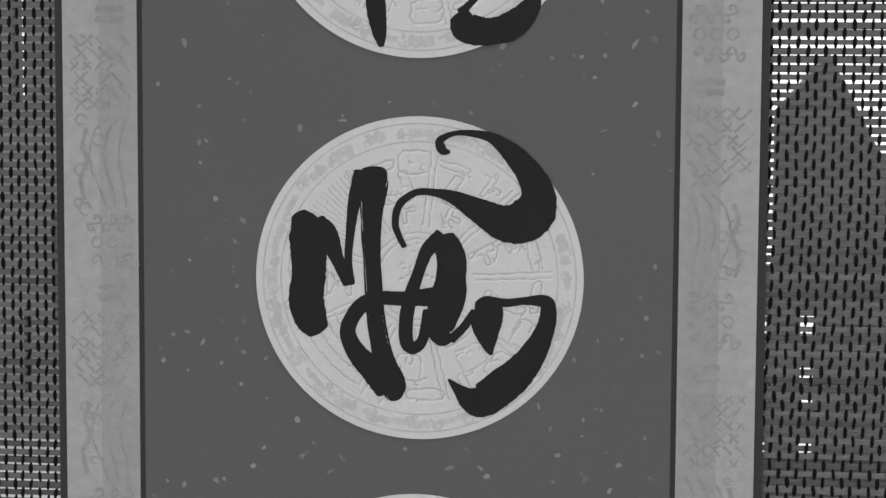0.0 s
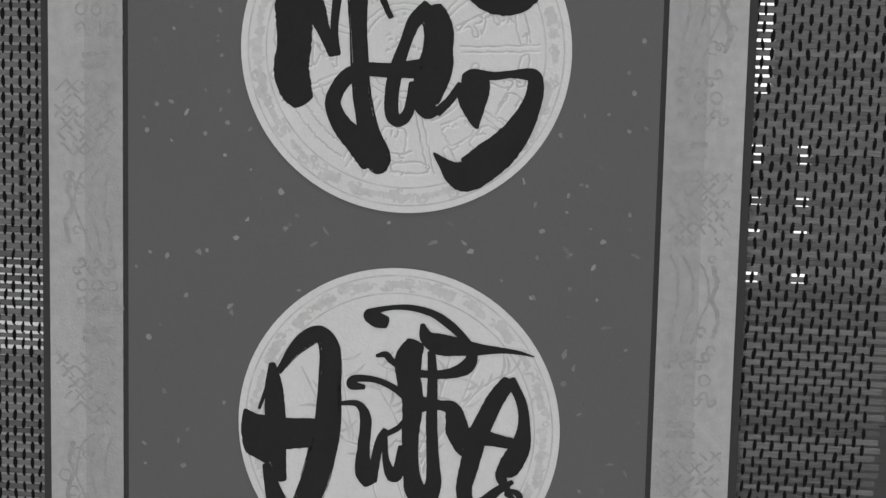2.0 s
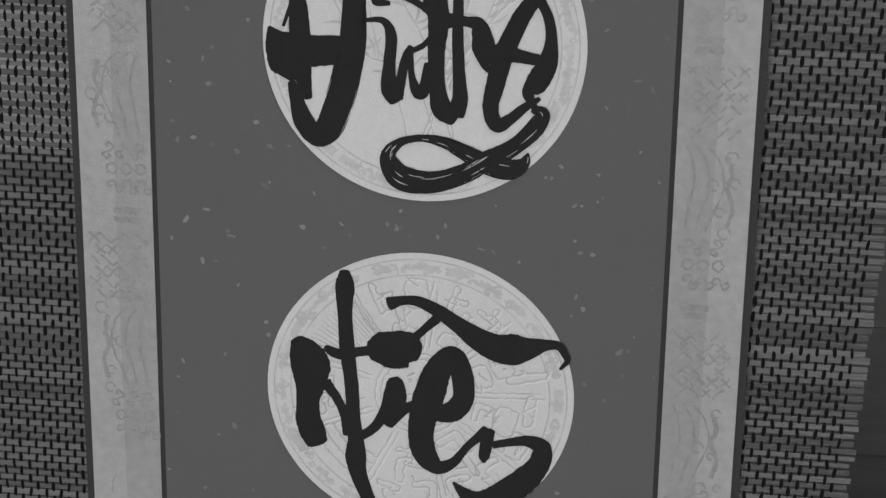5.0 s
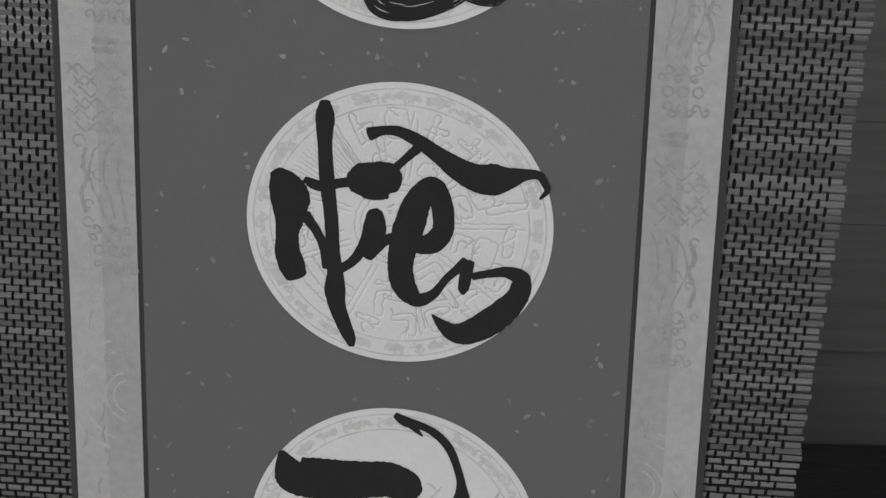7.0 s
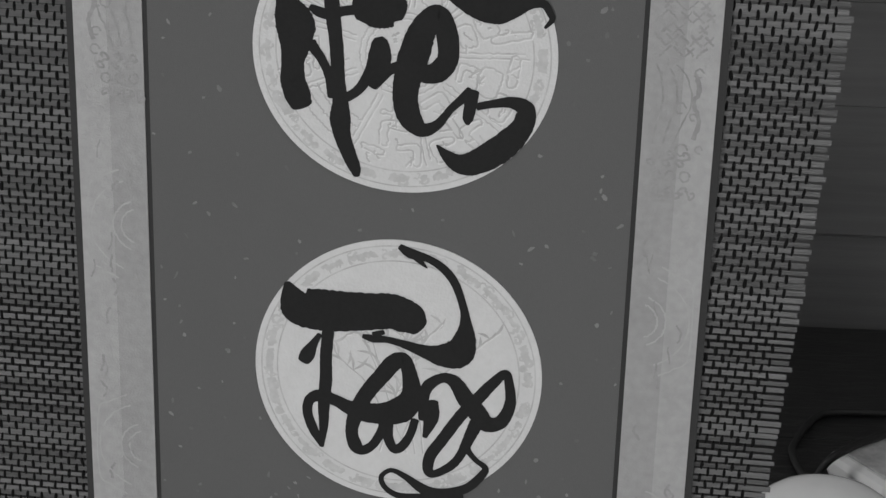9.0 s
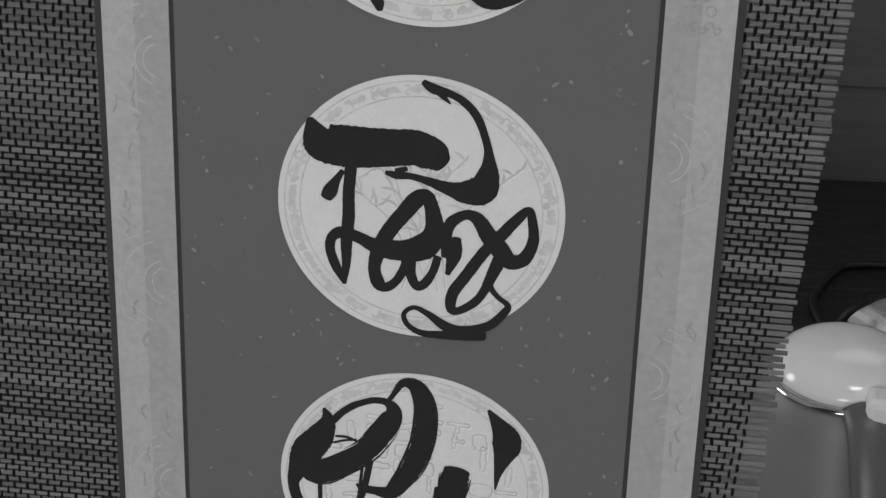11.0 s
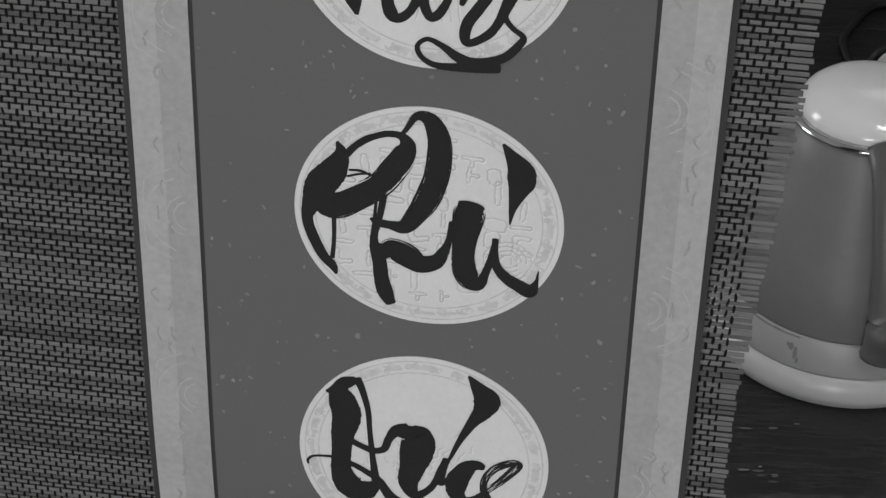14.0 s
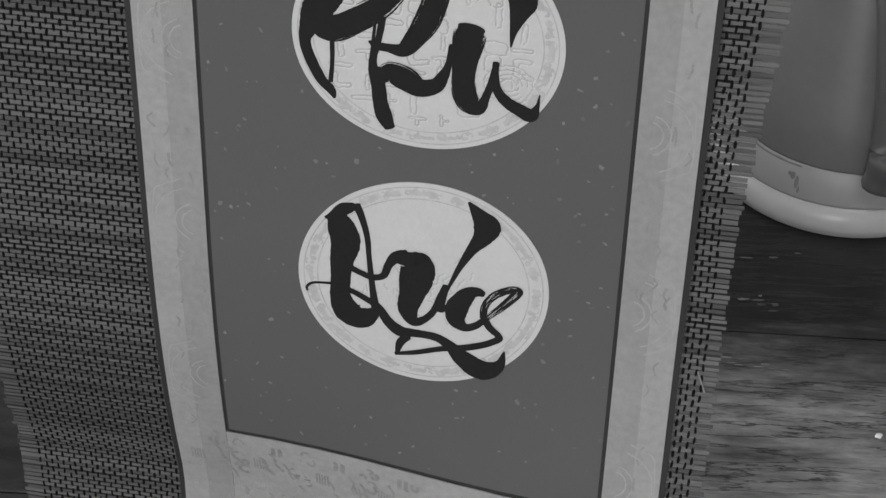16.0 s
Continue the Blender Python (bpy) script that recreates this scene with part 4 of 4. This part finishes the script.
def brocade_cell(bm, x, z, rng, flip):
    """One repeat of the figure, about 12 cm tall: bar block, dotted lattice, flowing cloud lines, S scrolls round dots."""
    for i in (0, 1):
        q = z + 0.0042 * i
        wovenline(bm, [(x - 0.0045 * flip - 0.006, q), (x - 0.0045 * flip, q), (x - 0.0045 * flip + 0.006, q)], 0.0028)
    for i in range(5):
        for j in range(6):
            cx, cz = x - 0.011 + 0.0054 * i + 0.0027 * (j % 2), z - 0.009 - 0.0054 * j
            if abs(cx - x) < 0.0125:
                d = rng.uniform(0.0016, 0.0030)
                for e in (-1, 1):
                    if rng.random() < 0.7:
                        wovenline(bm, [(cx - d, cz - d * e), (cx + rng.uniform(-0.0006, 0.0006), cz), (cx + d, cz + d * e)], rng.uniform(0.0006, 0.0013))
    for i in range(3):
        x0 = x + flip * (-0.012 + 0.0045 * i)
        a = 0.004 + 0.002 * i
        wovenline(bm, [(x0, z - 0.042), (x0 + flip * a * 0.7, z - 0.048), (x0 + flip * a, z - 0.060), (x0 + flip * a * 0.5, z - 0.071), (x0 + flip * 0.001, z - 0.080)], rng.uniform(0.0007, 0.0012))
    wovenline(bm, [(x + flip * 0.006, z - 0.046), (x + flip * 0.008, z - 0.054), (x + flip * 0.006, z - 0.060), (x + flip * 0.009, z - 0.068), (x + flip * 0.007, z - 0.077)], 0.0019)
    for i in range(5):
        cx, cz, r = x + flip * rng.uniform(0.0, 0.010), z - rng.uniform(0.042, 0.086), rng.uniform(0.0014, 0.0028)
        wovenline(bm, [(cx + r * math.cos(q), cz + r * math.sin(q)) for q in (0, 1.1, 2.2, 3.3, 4.4, 5.2)], 0.0008)
    for row in (0, 1, 2):
        for i in (-1, 0, 1):
            cx, cz = x - 0.0035 * flip + 0.0066 * i + 0.0014 * row, z - 0.087 - 0.0082 * row
            if row == 1:
                wovenline(bm, [(cx + 0.0024 * math.cos(q), cz + 0.0024 * math.sin(q)) for q in (0, 1.2, 2.4, 3.6, 4.8, 6.0)], 0.0009)
                continue
            tilt = rng.uniform(0.5, 1.0) if row else rng.uniform(-1.0, -0.5)
            c, q = math.cos(tilt), math.sin(tilt)
            curl = ((-0.0008, 0.0016), (-0.0026, 0.0026), (-0.0010, 0.0042), (0.0018, 0.0030), (0.0004, 0.0), (-0.0018, -0.0030), (0.0010, -0.0042), (0.0026, -0.0026), (0.0008, -0.0016))
            wovenline(bm, [(cx + (u * c - v * q) * 0.85, cz + (u * q + v * c) * 0.85) for u, v in curl], 0.0011)


for s in (-1, 1):
    bm, pale = bmesh.new(), bmesh.new()
    for n in range(11):
        z = -0.030 - 0.119 * (n - 1) + (0.09 if s > 0 else 0)
        x = s * 0.1312
        if not Z_BOT + 0.125 < z < Z_TOP - 0.01:
            continue
        if z > -0.45:
            brocade_cell(bm, x, z, rng, s)
            continue
        # lower down, glare is drawn by thinning the figure: large pale cloud rounds and a few dark dabs
        for r in (0.030, 0.024, 0.013, 0.009):
            cx, cz = x - s * 0.012, z - 0.05
            arc = [(cx + r * math.cos(q), cz + r * math.sin(q)) for q in np.linspace(-1.2, 1.25, 9)] if s > 0 else [(cx - r * math.cos(q), cz + r * math.sin(q)) for q in np.linspace(-1.2, 1.25, 9)]
            arc = [(px, pz) for px, pz in arc if 0.1185 < abs(px) < 0.147]
            if len(arc) > 2:
                wovenline(pale, arc, 0.0008)
        for i in range(9):
            cx, cz = x + rng.uniform(-0.011, 0.011), z - rng.uniform(0.0, 0.11)
            wovenline(bm, [(cx, cz), (cx + rng.uniform(-0.003, 0.003), cz - 0.004), (cx + rng.uniform(-0.002, 0.002), cz - 0.009)], rng.uniform(0.0005, 0.0014))
    part("woven_figure", bm, M_WEAVE, scroll, "faint woven clouds and meanders")["kind"] = "stuff"
    part("woven_round", pale, M_SILK_LIGHT, scroll, "pale woven cloud rounds")["kind"] = "stuff"
bm = bmesh.new()
for n in range(7):
    x = -0.126 + 0.040 * n
    for row in range(2):
        z, u = Z_IN - 0.012 - 0.046 * row, x + 0.020 * row
        for i in range(2):
            wovenline(bm, [(u + 0.0042 * i, z + 0.004), (u + 0.0042 * i, z), (u + 0.0042 * i, z - 0.004)], 0.0026)
        for i in range(5):
            wovenline(bm, [(u - 0.013 + 0.0018 * i, z - 0.011), (u - 0.013 + 0.0018 * i, z - 0.016), (u - 0.013 + 0.0018 * i, z - 0.021)], 0.0011)
        for i in range(9):
            cx, cz, r, a0 = u + rng.uniform(0.008, 0.027), z - rng.uniform(-0.004, 0.026), rng.uniform(0.0016, 0.0038), rng.uniform(0, 6.28)
            wovenline(bm, [(cx + r * (1 - 0.07 * q) * math.cos(a0 + q * 0.8), cz + r * math.sin(a0 + q * 0.8)) for q in range(rng.randint(4, 7))], rng.uniform(0.0008, 0.0022))
        for i in range(4):
            cx, cz = u + rng.uniform(-0.01, 0.03), z - rng.uniform(0.0, 0.03)
            wovenline(bm, [(cx, cz), (cx + 0.003, cz - 0.005), (cx + 0.004, cz - 0.011), (cx + 0.008, cz - 0.016)], rng.uniform(0.0010, 0.0024))
part("woven_figure", bm, M_WEAVE, scroll, "faint woven clouds and meanders")["kind"] = "stuff"

# ---- metal flecks strewn over the paper field ----
bm = bmesh.new()
for i in range(1000):
    x = rng.uniform(-0.112, 0.112)
    z = Z_TOP - (Z_TOP - Z_IN) * rng.random() ** 1.12
    if any((x - CX) ** 2 + (z - CENTRES[k]) ** 2 < (RAD + 0.003) ** 2 for k in range(7)) or z < Z_IN + 0.005:
        continue
    a0, ln, wd = rng.uniform(0, 3.14), 0.0007 + 0.0018 * rng.random() ** 2, rng.uniform(0.0005, 0.0014)
    n = rng.randint(6, 9)
    vs = []
    for q in range(n):
        a, r = 2 * math.pi * q / n, rng.uniform(0.55, 1.2)
        u, v = ln * r * math.cos(a), wd * r * math.sin(a)
        vs.append(bm.verts.new(hung(x + u * math.cos(a0) - v * math.sin(a0), -0.00062 - 0.000002 * (i % 20), z + u * math.sin(a0) + v * math.cos(a0))))
    bm.faces.new(vs)
ob = part("fleck", bm, M_FLECK, scroll, "small pale metal flecks")
ob["kind"] = "stuff"

# ---- the bamboo mat ----
mat_thing = thing("bamboo_mat", "woven bamboo slat mat with black threads and frayed edges", "mat")
WARP = 0.00375
PITCH, MX0, MZ0, MZ1, MY = 0.0036, -0.256, -1.203, 0.17, 0.0045


def right_edge(z):
    e = max(0.0, -0.1 - z)
    return max(0.1722, 0.218 - 0.036 * e - 0.030 * e * e)


def fringe(z):
    """How far the slats stick out beyond the last thread."""
    return 0.0042 + 0.0056 * min(1.0, max(0.0, (-0.48 - z) / 0.22)) - 0.0040 * min(1.0, max(0.0, (-0.78 - z) / 0.14))


def slat(bm, z, x0, x1, half, y):
    n = 20
    sec = ((-0.8, 1.0), (-1.0, 0.55), (-1.0, -0.55), (-0.8, -1.0), (0.6, -0.9), (0.6, 0.9))
    rows = []
    ph, am, tilt = rng.uniform(0, 6.28), rng.uniform(0, 0.00022), rng.uniform(-0.0011, 0.0011)
    for i in range(n + 1):
        x = x0 + (x1 - x0) * i / n
        zz = z + am * math.sin(ph + x * 23) + tilt * x
        hh = half * (1 + 0.10 * math.sin(ph * 2 + x * 31))
        rows.append([bm.verts.new(hung(x, MY + y + a * 0.0004, zz + b * hh)) for a, b in sec])
    for a, b in zip(rows, rows[1:]):
        for i in range(6):
            bm.faces.new((a[i], b[i], b[(i + 1) % 6], a[(i + 1) % 6]))
    bm.faces.new(rows[0])
    bm.faces.new(rows[-1][::-1])


rng = random.Random(11)
n_slats = int((MZ1 - MZ0) / PITCH)
rest = bmesh.new()
for i in range(n_slats):
    z = MZ0 + (i + 0.5 + rng.uniform(-0.07, 0.07)) * PITCH
    half = PITCH * rng.uniform(0.29, 0.41)
    args = (z, MX0 + rng.uniform(-0.0015, 0.0015), right_edge(z) + rng.uniform(-0.0012, 0.0012), half, rng.uniform(-0.0002, 0.0002))
    if i < 300:
        bm = bmesh.new()
        slat(bm, *args)
        part("slat", bm, M_SLAT, mat_thing)
    else:
        slat(rest, *args)
ob = part("slat", rest, M_SLAT, mat_thing)
ob["kind"] = "stuff"


def thread(j, x):
    """A warp thread that goes before one slat and behind the next."""
    bm = bmesh.new()
    rings = []
    xr = rng.uniform(-0.0003, 0.0003)
    for i in range(n_slats):
        z = MZ0 + (i + 0.5) * PITCH
        front = (i + j) % 2 == 0
        y = MY + (-0.0008 if front else 0.0008)
        xx = x - (0.2085 - right_edge(z) + fringe(z) if x > 0.02 else 0.0) + xr + rng.uniform(-0.00012, 0.00012)
        w = 0.00080 if front else 0.0006
        lean = rng.gauss(0.00012, 0.00025)
        w *= rng.uniform(0.8, 1.15)
        for dz, k in (((-0.66, 0.55), (-0.30, 1.0), (0.30, 1.0), (0.66, 0.55)) if front else ((-0.3, 0.8), (0.3, 0.8))):
            p = hung(xx + lean * dz, y + (0.0004 if abs(dz) > 0.5 else 0), z + dz * PITCH)
            rings.append([bm.verts.new(p + Vector((a * w * k, c * 0.00022, 0))) for a, c in ((-1, 0.6), (-0.6, -1), (0.6, -1), (1, 0.6))])
    for a, b in zip(rings, rings[1:]):
        for i in range(4):
            bm.faces.new((a[i], a[(i + 1) % 4], b[(i + 1) % 4], b[i]))
    part("thread", bm, M_THREAD, mat_thing)


j, x = 0, MX0 + 0.012
while x < 0.2085:
    thread(j, x)
    j, x = j + 1, x + WARP

# ---- the kettle ----
KX, KY = 0.268, 0.5345
kettle = thing("electric_kettle", "grey and white electric kettle with chrome ring standing on the table", "kettle", at=(KX, KY, TABLE))
AT = (KX, KY, TABLE)
H = 0.955


def turned(name, profile, material, label):
    part(name, lathe([(r, z * H) for r, z in profile], 64, AT), material, kettle, label, True)


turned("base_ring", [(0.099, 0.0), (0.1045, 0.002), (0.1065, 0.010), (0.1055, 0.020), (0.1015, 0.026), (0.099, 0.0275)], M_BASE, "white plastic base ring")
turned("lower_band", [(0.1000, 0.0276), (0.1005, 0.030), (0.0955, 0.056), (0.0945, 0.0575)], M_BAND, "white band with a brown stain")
turned("body", [(0.0940, 0.0578), (0.0948, 0.060), (0.0855, 0.105), (0.0750, 0.155), (0.0665, 0.192), (0.0610, 0.2125), (0.0590, 0.2145)], M_BODY, "grey enamelled body")
turned("chrome_ring", [(0.0590, 0.2147), (0.0622, 0.216), (0.0625, 0.218), (0.0560, 0.2196)], M_CHROME, "thin chrome ring")
turned("lid", [(0.0560, 0.2198), (0.0572, 0.2222), (0.0562, 0.2272), (0.0522, 0.2332), (0.0452, 0.2390), (0.0362, 0.2435), (0.0250, 0.2467), (0.0130, 0.2485), (0.005, 0.2490)], M_WHITE, "white domed plastic lid")
hp = [(0.014, -0.052, 0.217), (0.019, -0.068, 0.208), (0.025, -0.088, 0.17), (0.030, -0.101, 0.12), (0.031, -0.106, 0.080), (0.030, -0.092, 0.050)]
part("handle", tube([(KX + a, KY + b, TABLE + c * H) for a, b, c in spline(hp, 5)], 0.0205, 16, 0.55), M_HANDLE, kettle, "curved grey plastic handle", True)
part("latch", box((KX + 0.012, KY - 0.072, TABLE + 0.204), (KX + 0.040, KY - 0.044, TABLE + 0.226), 0.006), M_WHITE, kettle, "white lid latch")
bm = bmesh.new()
for a0, da, h0, dh in ((-2.03, 0.045, 0.043, 0.006), (-1.985, 0.035, 0.036, 0.011), (-2.05, 0.03, 0.0455, 0.003), (-1.955, 0.022, 0.033, 0.005), (-2.5, 0.55, 0.0548, 0.0012)):
    n = 8
    lo, hi = [], []
    for q in range(n + 1):
        a = a0 + da * q / n
        e = math.sin(math.pi * q / n) ** 0.5 if 0 < q < n else 0.1
        for row, hh in ((lo, h0 + dh * 0.5 - dh * e * 0.5), (hi, h0 + dh * 0.5 + dh * e * 0.5 + random.uniform(0, 0.001))):
            r = 0.1005 - (hh - 0.030) * 0.192 + 0.0002
            row.append(bm.verts.new((KX + r * math.cos(a), KY + r * math.sin(a), TABLE + hh * H)))
    for q in range(n):
        bm.faces.new((lo[q], lo[q + 1], hi[q + 1], hi[q]))
part("stain", bm, M_STAIN, kettle, "dark burnt stain on the white band")

# ---- white charger box and its cord behind the kettle ----
charger = thing("charger_box", "white plastic charger box lying on the table", "charger", at=(0.386, 1.0, TABLE))
turn = Matrix.Translation((0.386, 1.0, TABLE)) @ Matrix.Rotation(radians(40), 4, "Z")
bm = box((-0.07, -0.045, 0.001), (0.07, 0.045, 0.030), 0.009)
bmesh.ops.transform(bm, matrix=turn, verts=bm.verts)
part("shell", bm, M_WHITE, charger)
bm = box((-0.058, -0.034, 0.0295), (0.058, 0.034, 0.0325), 0.001)
bmesh.ops.transform(bm, matrix=turn, verts=bm.verts)
part("cover", bm, M_PRINT, charger, "greyer recessed cover")
bm = lathe([(0.026, 0.033), (0.027, 0.036), (0.026, 0.048), (0.020, 0.051)], 32)
bmesh.ops.transform(bm, matrix=turn @ Matrix.Translation((0.015, -0.012, 0)), verts=bm.verts)
part("round_cap", bm, M_WHITE, charger, "round white cap", True)
cord = thing("power_cord", "black rubber cord looped on the table", "cord", at=(0.40, 1.0, TABLE))
cp = [(0.42, 1.135, 0.0045), (0.327, 1.125, 0.0045), (0.299, 1.105, 0.0045), (0.277, 1.047, 0.0045), (0.275, 1.020, 0.0045), (0.283, 0.985, 0.0045), (0.293, 0.962, 0.012),
      (0.305, 0.957, 0.036), (0.322, 0.973, 0.041), (0.345, 0.997, 0.041), (0.42, 1.06, 0.041)]
part("cord", tube([(a, b, TABLE + c) for a, b, c in spline(cp, 6)], 0.0042, 8), M_CORD, cord, "", True)

# ---- a white crumb on the table and a loose straw over the mat's edge ----
crumb = thing("paper_scrap", "tiny crumpled white paper scrap lying on the table", "scrap", at=(0.296, 0.210, TABLE))
bm = bmesh.new()
bmesh.ops.create_icosphere(bm, subdivisions=2, radius=0.0022)
for v in bm.verts:
    v.co *= rng.uniform(0.7, 1.2)
    v.co = Vector((0.296 + v.co.x * 1.3, 0.210 + v.co.y, TABLE + 0.0014 + max(-0.0013, v.co.z * 0.7)))
part("scrap", bm, M_WHITE, crumb)
straw = tube([hung(a, MY - 0.0012, c) for a, c in ((0.1610, -0.980), (0.1632, -0.986), (0.1662, -0.994))], 0.0004, 6)
part("splinter", straw, M_SILK_B, mat_thing, "loose pale bamboo splinter")
